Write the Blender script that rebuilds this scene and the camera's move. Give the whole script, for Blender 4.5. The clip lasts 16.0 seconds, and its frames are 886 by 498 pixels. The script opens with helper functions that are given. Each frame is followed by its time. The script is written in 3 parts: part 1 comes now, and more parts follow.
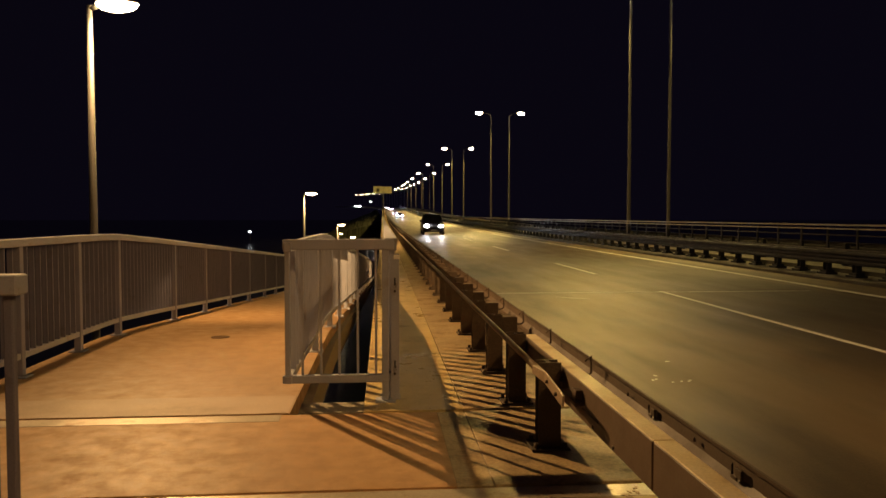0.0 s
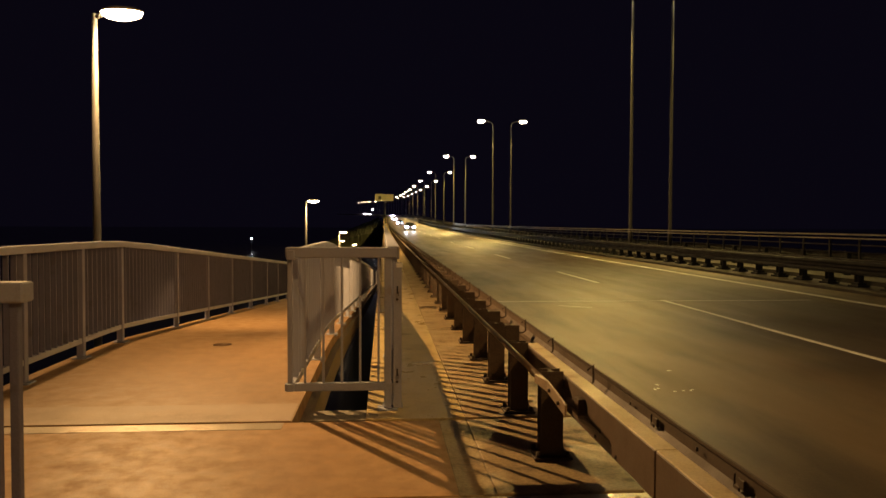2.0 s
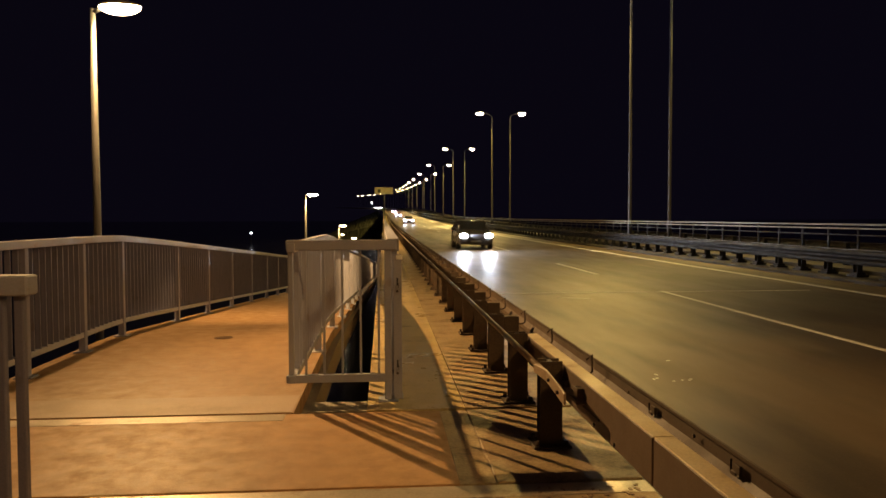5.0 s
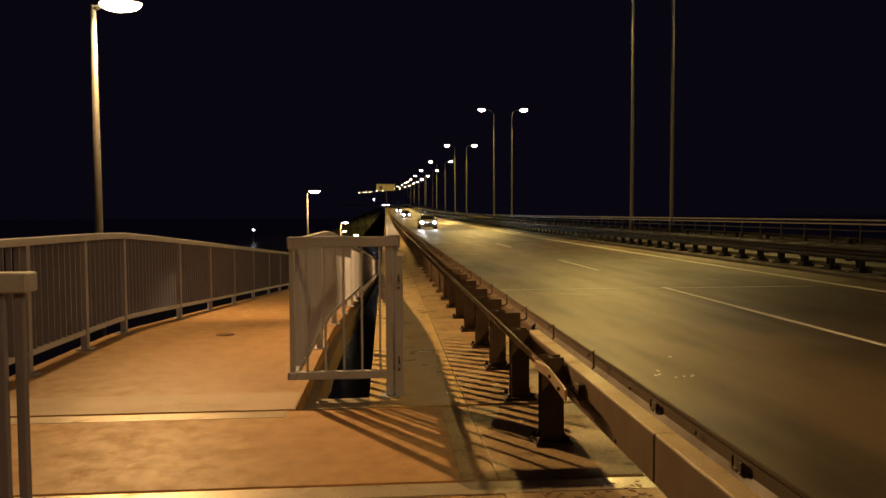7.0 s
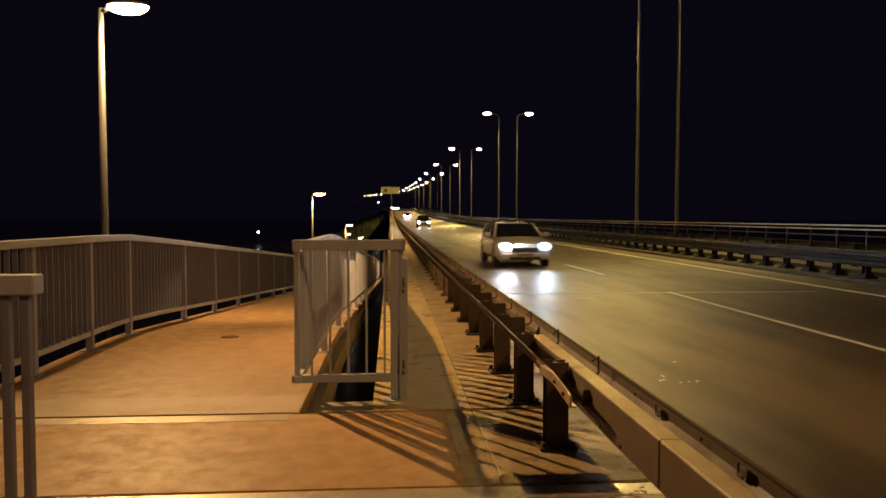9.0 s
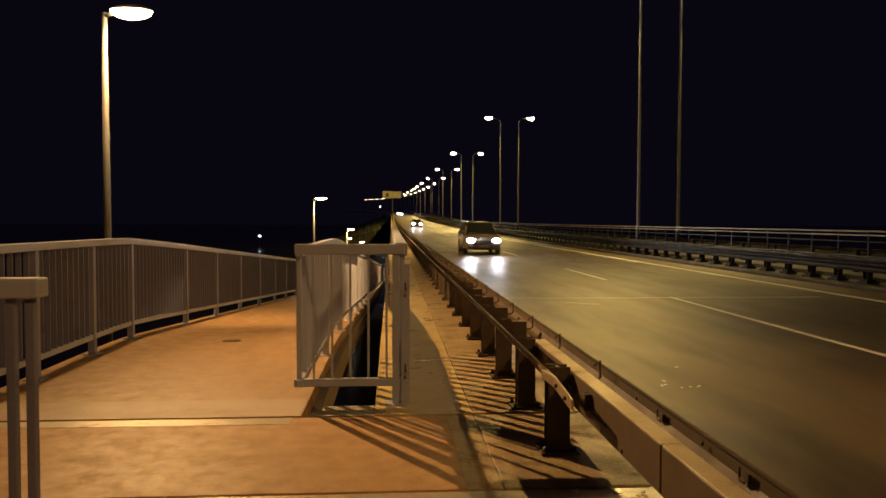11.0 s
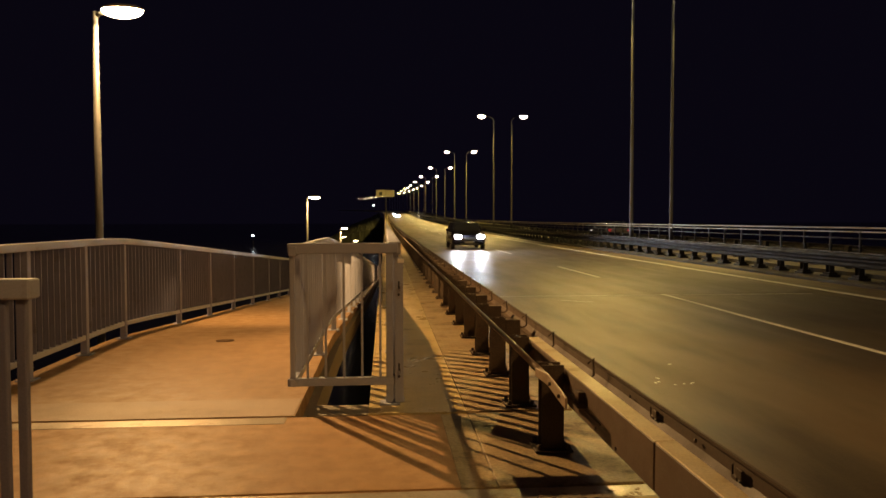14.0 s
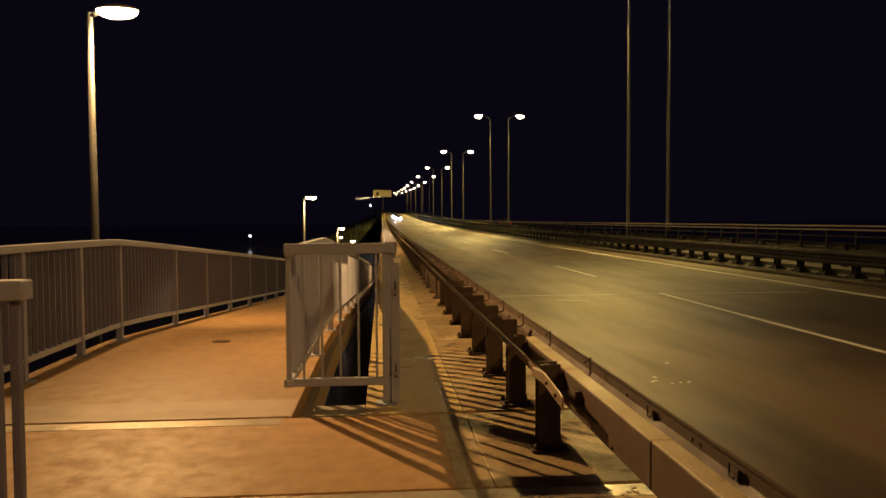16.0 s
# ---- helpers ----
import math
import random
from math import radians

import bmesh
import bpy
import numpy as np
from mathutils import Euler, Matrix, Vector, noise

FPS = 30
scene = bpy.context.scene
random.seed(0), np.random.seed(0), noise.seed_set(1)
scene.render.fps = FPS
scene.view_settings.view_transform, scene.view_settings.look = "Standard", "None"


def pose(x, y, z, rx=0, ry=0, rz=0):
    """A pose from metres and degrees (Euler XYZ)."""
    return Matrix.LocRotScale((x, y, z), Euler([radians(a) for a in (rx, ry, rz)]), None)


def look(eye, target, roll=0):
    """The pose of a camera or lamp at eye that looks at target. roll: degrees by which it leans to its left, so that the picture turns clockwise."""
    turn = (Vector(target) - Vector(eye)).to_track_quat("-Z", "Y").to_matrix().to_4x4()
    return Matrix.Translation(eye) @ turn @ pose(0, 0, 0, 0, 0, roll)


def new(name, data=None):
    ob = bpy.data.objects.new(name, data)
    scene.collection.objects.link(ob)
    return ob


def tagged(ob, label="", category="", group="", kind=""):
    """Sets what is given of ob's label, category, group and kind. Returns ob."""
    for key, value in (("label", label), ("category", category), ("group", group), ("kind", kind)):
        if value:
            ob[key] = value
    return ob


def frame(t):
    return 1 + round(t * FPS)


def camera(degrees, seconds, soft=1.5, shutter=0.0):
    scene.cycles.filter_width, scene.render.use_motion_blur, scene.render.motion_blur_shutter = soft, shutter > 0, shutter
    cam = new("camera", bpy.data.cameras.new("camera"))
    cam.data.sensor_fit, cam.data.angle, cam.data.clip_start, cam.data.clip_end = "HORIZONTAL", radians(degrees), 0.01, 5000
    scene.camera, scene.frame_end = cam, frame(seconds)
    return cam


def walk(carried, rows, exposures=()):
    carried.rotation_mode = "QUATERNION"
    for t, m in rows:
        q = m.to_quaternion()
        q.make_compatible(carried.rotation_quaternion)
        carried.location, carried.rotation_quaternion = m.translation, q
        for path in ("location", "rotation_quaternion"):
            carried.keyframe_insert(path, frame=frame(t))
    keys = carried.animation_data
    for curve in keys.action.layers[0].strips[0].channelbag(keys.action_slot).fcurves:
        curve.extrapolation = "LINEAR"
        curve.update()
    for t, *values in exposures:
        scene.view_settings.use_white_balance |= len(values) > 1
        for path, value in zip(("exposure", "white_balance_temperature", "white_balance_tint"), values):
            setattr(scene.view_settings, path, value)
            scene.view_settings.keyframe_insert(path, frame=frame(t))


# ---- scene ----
# ---- camera ----
LENS = 62.0
PATH = [
    (0.0, -0.000, -0.000, 1.450, -4.687, -2.449, 0.000),
    (0.5, 0.002, -0.000, 1.449, -4.510, -2.358, -0.276),
    (1.0, -0.000, -0.001, 1.455, -4.428, -2.226, -0.355),
    (1.5, -0.004, -0.006, 1.454, -4.495, -2.024, -0.219),
    (2.0, -0.010, -0.014, 1.456, -4.570, -1.844, 0.202),
    (2.5, -0.008, -0.015, 1.452, -4.552, -1.786, -0.016),
    (3.0, -0.008, -0.050, 1.448, -4.625, -1.938, -0.389),
    (3.5, -0.008, -0.046, 1.450, -4.748, -2.203, -0.271),
    (4.0, -0.010, -0.048, 1.450, -4.671, -2.282, -0.307),
    (6.5, -0.008, -0.044, 1.447, -4.511, -2.598, 0.002),
    (7.0, -0.002, -0.039, 1.447, -4.428, -2.659, -0.307),
    (7.5, -0.003, -0.036, 1.450, -4.331, -2.748, -0.516),
    (8.0, -0.001, -0.037, 1.450, -4.386, -2.714, -0.299),
    (8.5, -0.005, -0.043, 1.451, -4.285, -2.592, -0.048),
    (9.0, -0.006, -0.036, 1.453, -4.082, -2.419, -0.010),
    (11.5, -0.014, -0.056, 1.454, -4.012, -2.052, 0.159),
    (12.0, -0.010, -0.059, 1.455, -4.223, -2.051, 0.151),
    (12.5, -0.012, -0.055, 1.455, -4.425, -2.069, 0.196),
    (13.0, -0.014, -0.051, 1.455, -4.521, -2.010, 0.472),
    (13.5, -0.010, -0.050, 1.452, -4.449, -2.119, 0.094),
    (14.0, -0.010, -0.050, 1.455, -4.472, -2.189, -0.120),
    (14.5, -0.011, -0.049, 1.456, -4.437, -2.017, -0.018),
    (15.0, -0.008, -0.046, 1.456, -4.407, -1.815, -0.079),
    (15.5, -0.003, -0.044, 1.452, -4.498, -1.855, -0.134),
    (16.0, -0.001, -0.041, 1.452, -4.684, -2.193, -0.355),
]
cam = camera(LENS, 16.0, soft=1.6, shutter=0.7)


def axes_pose(x, y, z, yaw, pitch, roll):
    eye = Vector((x, y, z))
    a, b = radians(yaw), radians(pitch)
    ahead = Vector((-math.sin(a) * math.cos(b), math.cos(a) * math.cos(b), math.sin(b)))
    return look(eye, eye + ahead * 10, roll)


walk(cam, [(t, axes_pose(*row)) for t, *row in PATH])

# ---- world and night sky ----
world = bpy.data.worlds.new("night")
scene.world = world
world.use_nodes = True
world.node_tree.nodes["Background"].inputs[0].default_value = (0.0026, 0.0019, 0.0048, 1)
world.node_tree.nodes["Background"].inputs[1].default_value = 1.0
scene.view_settings.exposure = 0.0

SODIUM = (1.0, 0.57, 0.21)
ROAD_SODIUM = (1.0, 0.67, 0.175)
FOOT_LAMP_POWER = 2900
ROAD_LAMP_POWER = 9800


# ---- materials ----
def material(name, base, rough=0.6, metal=0.0, scale=6.0, vary=0.25, fine=60.0, bump=0.15, depth=0.01, stain=None, stain_scale=1.5,
             stain_at=0.55, stain_soft=0.14, emit=None, power=0.0, per_object=0.0, gloss_vary=0.12, stretch=None, specular=0.5):
    m = bpy.data.materials.new(name)
    m.use_nodes = True
    nt = m.node_tree
    b = nt.nodes["Principled BSDF"]
    b.inputs["Roughness"].default_value = rough
    b.inputs["Metallic"].default_value = metal
    b.inputs["Specular IOR Level"].default_value = specular
    b.inputs["Base Color"].default_value = (*base, 1)
    if emit:
        b.inputs["Emission Color"].default_value = (*emit, 1)
        b.inputs["Emission Strength"].default_value = power
        return m
    co = nt.nodes.new("ShaderNodeTexCoord")
    n1 = nt.nodes.new("ShaderNodeTexNoise")
    n1.inputs["Scale"].default_value, n1.inputs["Detail"].default_value = scale, 6
    n2 = nt.nodes.new("ShaderNodeTexNoise")
    n2.inputs["Scale"].default_value, n2.inputs["Detail"].default_value = fine, 4
    source = co.outputs["Object"]
    if per_object:
        source = nt.nodes.new("ShaderNodeNewGeometry").outputs["Position"]
    for n in (n1, n2):
        nt.links.new(source, n.inputs["Vector"])
    mix = nt.nodes.new("ShaderNodeMath")
    mix.operation = "MULTIPLY_ADD"
    mix.inputs[1].default_value = 0.6
    nt.links.new(n2.outputs["Fac"], mix.inputs[0])
    half = nt.nodes.new("ShaderNodeMath")
    half.operation = "MULTIPLY"
    half.inputs[1].default_value = 0.4
    nt.links.new(n1.outputs["Fac"], half.inputs[0])
    nt.links.new(half.outputs[0], mix.inputs[2])
    ramp = nt.nodes.new("ShaderNodeValToRGB")
    ramp.color_ramp.elements[0].position, ramp.color_ramp.elements[1].position = 0.32, 0.68
    ramp.color_ramp.elements[0].color = (*[c * (1 - vary) for c in base], 1)
    ramp.color_ramp.elements[1].color = (*[min(1, c * (1 + vary)) for c in base], 1)
    nt.links.new(mix.outputs[0], ramp.inputs["Fac"])
    out = ramp.outputs["Color"]
    if stain:
        n3 = nt.nodes.new("ShaderNodeTexNoise")
        n3.inputs["Scale"].default_value, n3.inputs["Detail"].default_value, n3.inputs["Roughness"].default_value = stain_scale, 8, 0.65
        if stretch:
            mp = nt.nodes.new("ShaderNodeMapping")
            mp.inputs["Scale"].default_value = stretch
            nt.links.new(source, mp.inputs["Vector"])
            nt.links.new(mp.outputs["Vector"], n3.inputs["Vector"])
        else:
            nt.links.new(source, n3.inputs["Vector"])
        r3 = nt.nodes.new("ShaderNodeValToRGB")
        r3.color_ramp.elements[0].position, r3.color_ramp.elements[1].position = stain_at, stain_at + stain_soft
        nt.links.new(n3.outputs["Fac"], r3.inputs["Fac"])
        mx = nt.nodes.new("ShaderNodeMix")
        mx.data_type = "RGBA"
        mx.inputs["B"].default_value = (*stain, 1)
        nt.links.new(r3.outputs["Color"], mx.inputs["Factor"])
        nt.links.new(out, mx.inputs["A"])
        out = mx.outputs["Result"]
    nt.links.new(out, b.inputs["Base Color"])
    gloss = n1.outputs["Fac"]
    if stain:
        gloss = n3.outputs["Fac"]
    rr = nt.nodes.new("ShaderNodeMapRange")
    rr.inputs["From Min"].default_value, rr.inputs["From Max"].default_value = 0.3, 0.7
    rr.inputs["To Min"].default_value, rr.inputs["To Max"].default_value = max(0.03, rough - gloss_vary), min(1, rough + gloss_vary)
    nt.links.new(gloss, rr.inputs["Value"])
    nt.links.new(rr.outputs["Result"], b.inputs["Roughness"])
    if bump:
        bp = nt.nodes.new("ShaderNodeBump")
        bp.inputs["Strength"].default_value, bp.inputs["Distance"].default_value = bump, depth
        nt.links.new(mix.outputs[0], bp.inputs["Height"])
        nt.links.new(bp.outputs["Normal"], b.inputs["Normal"])
    return m


def glow(name, colour, power):
    return material(name, (0.8, 0.8, 0.8), 0.3, emit=colour, power=power)


def asphalt():
    """Worn, damp asphalt: grain, streaks along the traffic, paler polished lane middles, dark blotches."""
    m = bpy.data.materials.new("damp_asphalt")
    m.use_nodes = True
    nt = m.node_tree
    b = nt.nodes["Principled BSDF"]
    b.inputs["Specular IOR Level"].default_value = 0.42
    where = nt.nodes.new("ShaderNodeNewGeometry").outputs["Position"]

    def grain(size, detail, scale=(1, 1, 1), rough=0.55):
        mp = nt.nodes.new("ShaderNodeMapping")
        mp.inputs["Scale"].default_value = scale
        nt.links.new(where, mp.inputs["Vector"])
        n = nt.nodes.new("ShaderNodeTexNoise")
        n.inputs["Scale"].default_value, n.inputs["Detail"].default_value, n.inputs["Roughness"].default_value = size, detail, rough
        nt.links.new(mp.outputs["Vector"], n.inputs["Vector"])
        return n.outputs["Fac"]

    def sums(terms, offset):
        total = None
        for out, k in terms:
            n = nt.nodes.new("ShaderNodeMath")
            n.operation = "MULTIPLY_ADD"
            n.inputs[1].default_value = k
            nt.links.new(out, n.inputs[0])
            if total is None:
                n.inputs[2].default_value = offset
            else:
                nt.links.new(total, n.inputs[2])
            total = n.outputs[0]
        return total

    fine, streak, band, blotch = grain(55, 3), grain(1.0, 5, (1.5, 0.3, 1)), grain(1.0, 3, (0.75, 0.03, 1)), grain(0.8, 6, (0.55, 0.4, 1), 0.65)
    # the near lane's polished middle
    axis = nt.nodes.new("ShaderNodeSeparateXYZ")
    nt.links.new(where, axis.inputs[0])
    wave = nt.nodes.new("ShaderNodeMath")
    wave.operation = "COSINE"
    nt.links.new(sums([(axis.outputs[0], 2 * math.pi / 8.4), (streak, 2.4)], -2 * math.pi * 3.8 / 8.4 - 1.2), wave.inputs[0])
    tone = sums([(fine, 0.5), (streak, 0.9), (band, 0.7), (blotch, 1.6), (wave.outputs[0], 0.32)], -1.42)
    ramp = nt.nodes.new("ShaderNodeValToRGB")
    ramp.color_ramp.elements[0].position, ramp.color_ramp.elements[1].position = 0.3, 0.78
    ramp.color_ramp.elements[0].color = (0.038, 0.0268, 0.0158, 1)
    ramp.color_ramp.elements[1].color = (0.116, 0.084, 0.047, 1)
    nt.links.new(tone, ramp.inputs["Fac"])
    nt.links.new(ramp.outputs["Color"], b.inputs["Base Color"])
    nt.links.new(sums([(streak, -0.25), (blotch, 0.28), (band, -0.25)], 0.6), b.inputs["Roughness"])
    bp = nt.nodes.new("ShaderNodeBump")
    bp.inputs["Strength"].default_value, bp.inputs["Distance"].default_value = 0.4, 0.006
    nt.links.new(fine, bp.inputs["Height"])
    nt.links.new(bp.outputs["Normal"], b.inputs["Normal"])
    return m


M = {}
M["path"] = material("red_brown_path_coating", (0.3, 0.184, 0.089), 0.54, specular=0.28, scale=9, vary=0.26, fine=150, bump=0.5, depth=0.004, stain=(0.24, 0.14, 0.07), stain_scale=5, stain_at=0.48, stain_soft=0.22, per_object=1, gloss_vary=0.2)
# path coating again, made paler: the landing's stronger lamplight is in the colour
M["landing"] = material("lit_landing_coating", (0.43, 0.258, 0.12), 0.52, specular=0.14, scale=9, vary=0.26, fine=150, bump=0.5, depth=0.004, stain=(0.33, 0.19, 0.088), stain_scale=5, stain_at=0.48, stain_soft=0.22, per_object=1, gloss_vary=0.2)
M["patch"] = material("bare_concrete", (0.33, 0.23, 0.15), 0.62, scale=3, vary=0.2, fine=80, bump=0.25, depth=0.004, stain=(0.2, 0.15, 0.1), stain_scale=2, stain_at=0.58, per_object=1)
M["walk"] = material("worn_concrete_walkway", (0.5, 0.385, 0.17), 0.36, scale=3.0, vary=0.22, fine=70, bump=0.7, depth=0.006, stain=(0.25, 0.19, 0.1), stain_scale=1.6, stain_at=0.57, stain_soft=0.14, per_object=1, gloss_vary=0.2)
M["plinth"] = material("dirty_concrete_strip", (0.35, 0.257, 0.137), 0.55, scale=4, vary=0.35, fine=45, bump=0.5, depth=0.008, stain=(0.13, 0.09, 0.05), stain_scale=2.6, stain_at=0.55, stain_soft=0.1, per_object=1, gloss_vary=0.15)
M["kerb"] = material("dark_kerb_concrete", (0.024, 0.019, 0.014), 0.8, scale=2, vary=0.3, fine=40, bump=0.3, depth=0.006, per_object=1)
M["concrete"] = material("deck_concrete", (0.2, 0.17, 0.13), 0.8, scale=2, vary=0.2, fine=40, bump=0.3, depth=0.006, per_object=1)
M["asphalt"] = asphalt()
M["paint"] = material("worn_road_paint", (0.54, 0.54, 0.5), 0.6, scale=5, vary=0.25, fine=90, bump=0.2, depth=0.003, stain=(0.2, 0.18, 0.12), stain_scale=6, stain_at=0.6, per_object=1)
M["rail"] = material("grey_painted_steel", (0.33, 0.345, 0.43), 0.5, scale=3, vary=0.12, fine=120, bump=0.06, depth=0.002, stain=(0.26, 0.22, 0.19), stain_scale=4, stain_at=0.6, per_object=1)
# darker copies of the rail paint: posts and bars catch less light, shade painted in
M["post"] = material("shaded_violet_grey_posts", (0.21, 0.21, 0.3), 0.55, scale=3, vary=0.14, fine=120, bump=0.06, depth=0.002, stain=(0.15, 0.13, 0.15), stain_scale=4, stain_at=0.6, per_object=1)
M["bar"] = material("shaded_grey_bars", (0.15, 0.15, 0.225), 0.55, scale=3, vary=0.15, fine=120, bump=0.06, depth=0.002, stain=(0.11, 0.1, 0.115), stain_scale=4, stain_at=0.58, per_object=1)
M["darkpost"] = material("rusty_dark_steel", (0.07, 0.05, 0.036), 0.65, specular=0.25, scale=7, vary=0.35, fine=90, bump=0.25, depth=0.003, stain=(0.08, 0.042, 0.026), stain_scale=6, stain_at=0.57, per_object=1)
# box beam in two tones: lamplit top paler, shaded sides darker, put into the colour
M["beam_top"] = material("lit_beam_top", (0.4, 0.29, 0.15), 0.5, metal=0.1, scale=4, vary=0.2, fine=80, bump=0.1, depth=0.002, stain=(0.17, 0.11, 0.06), stain_scale=5, stain_at=0.6, per_object=1)
M["beam"] = material("weathered_galvanised_shaded_beam", (0.075, 0.043, 0.024), 0.6, metal=0.0, scale=4, vary=0.18, fine=80, bump=0.1, depth=0.002, stain=(0.06, 0.033, 0.019), stain_scale=3, stain_at=0.58, per_object=1)
M["guard"] = material("dull_brown_guard_rail_steel", (0.062, 0.038, 0.023), 0.65, metal=0.0, scale=4, vary=0.25, fine=80, bump=0.1, depth=0.002, stain=(0.045, 0.028, 0.018), stain_scale=3, stain_at=0.55, per_object=1)
# median barrier steel in three tones: shade near black, lamplit edge and top rails paler
M["farbeam"] = material("lit_edge_steel", (0.04, 0.037, 0.033), 0.55, metal=0.4, scale=4, vary=0.2, fine=60, bump=0.05, depth=0.002, per_object=1)
M["darksteel"] = material("shaded_barrier_steel", (0.01, 0.01, 0.011), 0.7, metal=0.0, specular=0.2, scale=4, vary=0.25, fine=60, bump=0.05, depth=0.002, per_object=1)
M["toprail"] = material("lit_top_rail_steel", (0.15, 0.14, 0.10), 0.6, metal=0.0, scale=4, vary=0.15, fine=60, bump=0.05, depth=0.002, per_object=1)
M["tube"] = material("brown_weathered_tube", (0.28, 0.2, 0.13), 0.55, metal=0.1, scale=5, vary=0.25, fine=80, bump=0.1, depth=0.002, per_object=1)
M["lid"] = material("rusty_drain_lid", (0.12, 0.07, 0.036), 0.9, specular=0.15, metal=0.0, scale=9, vary=0.3, fine=90, bump=0.3, depth=0.003)
M["pole"] = material("galvanised_lamp_pole", (0.16, 0.155, 0.15), 0.5, metal=0.2, scale=3, vary=0.12, fine=50, bump=0.05, depth=0.002, per_object=1)
M["roadpole"] = material("dull_grey_lamp_pole", (0.034, 0.033, 0.038), 0.6, metal=0.1, scale=3, vary=0.12, fine=50, bump=0.05, depth=0.002, per_object=1)
M["housing"] = material("grey_lamp_housing", (0.3, 0.28, 0.26), 0.5, scale=8, vary=0.1)
M["white_plate"] = material("white_reflective_sheet", (0.95, 0.93, 0.88), 0.25, scale=30, vary=0.03)
M["dark"] = material("black_rubber", (0.02, 0.02, 0.02), 0.7, scale=20, vary=0.3)
M["earth"] = material("dark_night_ground", (0.012, 0.013, 0.012), 0.2, scale=0.08, vary=0.5, fine=2.0, bump=0.0, per_object=1, gloss_vary=0.05)
M["foliage"] = material("dark_slope_bushes", (0.03, 0.032, 0.014), 0.9, scale=0.3, vary=0.5, fine=2.5, bump=0.6, depth=0.3, per_object=1)
M["steelstrip"] = material("joint_steel", (0.45, 0.38, 0.29), 0.38, metal=0.3, scale=5, vary=0.2, fine=70, bump=0.1, depth=0.002, stain=(0.25, 0.16, 0.09), stain_scale=4, stain_at=0.55, per_object=1)
M["lens_foot"] = glow("lit_sodium_lens", (1.0, 0.72, 0.36), 60)
M["lens_road"] = glow("lit_road_lens", (1.0, 0.76, 0.42), 150)
M["lens_distant"] = glow("distant_road_lens", (1.0, 0.76, 0.42), 40)
M["lens_white"] = glow("far_lamp_lens", (0.9, 0.95, 1.0), 8)
M["sign_back"] = material("sign_panel_paint", (0.48, 0.45, 0.3), 0.5, scale=2, vary=0.2)
M["sign_dark"] = material("sign_dark_panel", (0.06, 0.06, 0.04), 0.5, scale=2, vary=0.2)


# ---- the line of the bridge and of the footpath ----
def road_z(y):
    """The bridge climbs away from the camera, ever steeper, to an even slope past 400 m."""
    if y <= 0:
        return 0.0
    swell = 3.0e-5 * max(0.0, min(y, 400) - 115) ** 2 + 0.0075 * max(0.0, y - 400)
    return 0.00525 * ((y - 75) + math.sqrt((y - 75) ** 2 + 1600)) - 0.0525 + swell


def road_x(y):
    return -2.14e-4 * max(0.0, y - 386) ** 2


def path_z(y):
    """The footpath: level to the kink, then down at 6.8 per cent, level again past the bend."""
    d = min(y, 92.0) - 9.4
    return -0.0335 * (d + math.sqrt(d * d + 0.15)) - 0.004 * max(0.0, y - 92.0)


def path_x(y):
    return -0.0027 * max(0.0, y - 85) ** 2


# ---- mesh building ----
def mesh_of(name, verts, faces, mat, smooth=False):
    me = bpy.data.meshes.new(name)
    me.from_pydata(verts, [], faces)
    me.materials.append(mat)
    bm = bmesh.new()
    bm.from_mesh(me)
    bmesh.ops.recalc_face_normals(bm, faces=bm.faces)
    bm.to_mesh(me)
    bm.free()
    if smooth:
        me.polygons.foreach_set("use_smooth", [True] * len(me.polygons))
    return me


def part(name, me, parent=None, label="", at=None):
    ob = new(name, me)
    if parent:
        ob.parent = parent
    if at is not None:
        ob.matrix_basis = at
    if label:
        ob["label"] = label
    return ob


def bevelled(me, width=0.004, segments=1):
    bm = bmesh.new()
    bm.from_mesh(me)
    sharp = [e for e in bm.edges if len(e.link_faces) == 2 and e.calc_face_angle(0) > 0.6]
    bmesh.ops.bevel(bm, geom=sharp, offset=width, segments=segments, affect="EDGES", clamp_overlap=True)
    bm.to_mesh(me)
    bm.free()
    return me


BOX_FACES = [(0, 1, 3, 2), (4, 6, 7, 5), (0, 4, 5, 1), (2, 3, 7, 6), (0, 2, 6, 4), (1, 5, 7, 3)]


def boxes(name, dims, mat, bevel=0.0):
    """One mesh of boxes, each x0, x1, y0, y1, z0, z1."""
    verts, faces = [], []
    for x0, x1, y0, y1, z0, z1 in dims:
        k = len(verts)
        verts += [(x, y, z) for x in (x0, x1) for y in (y0, y1) for z in (z0, z1)]
        faces += [tuple(k + i for i in f) for f in BOX_FACES]
    me = mesh_of(name, verts, faces, mat)
    return bevelled(me, bevel) if bevel else me


def sweep(name, outline, ys, zf, xf, mat, smooth=False):
    """A closed outline in x, z carried along y."""
    n = len(outline)
    verts = [(x + xf(y), y, z + zf(y)) for y in ys for x, z in outline]
    faces = []
    for i in range(len(ys) - 1):
        for j in range(n):
            a, b = i * n + j, i * n + (j + 1) % n
            faces.append((a, b, b + n, a + n))
    faces += [tuple(range(n)), tuple(range((len(ys) - 1) * n, len(ys) * n))]
    return mesh_of(name, verts, faces, mat, smooth)


def rect(x0, x1, z0, z1):
    return [(x0, z0), (x1, z0), (x1, z1), (x0, z1)]


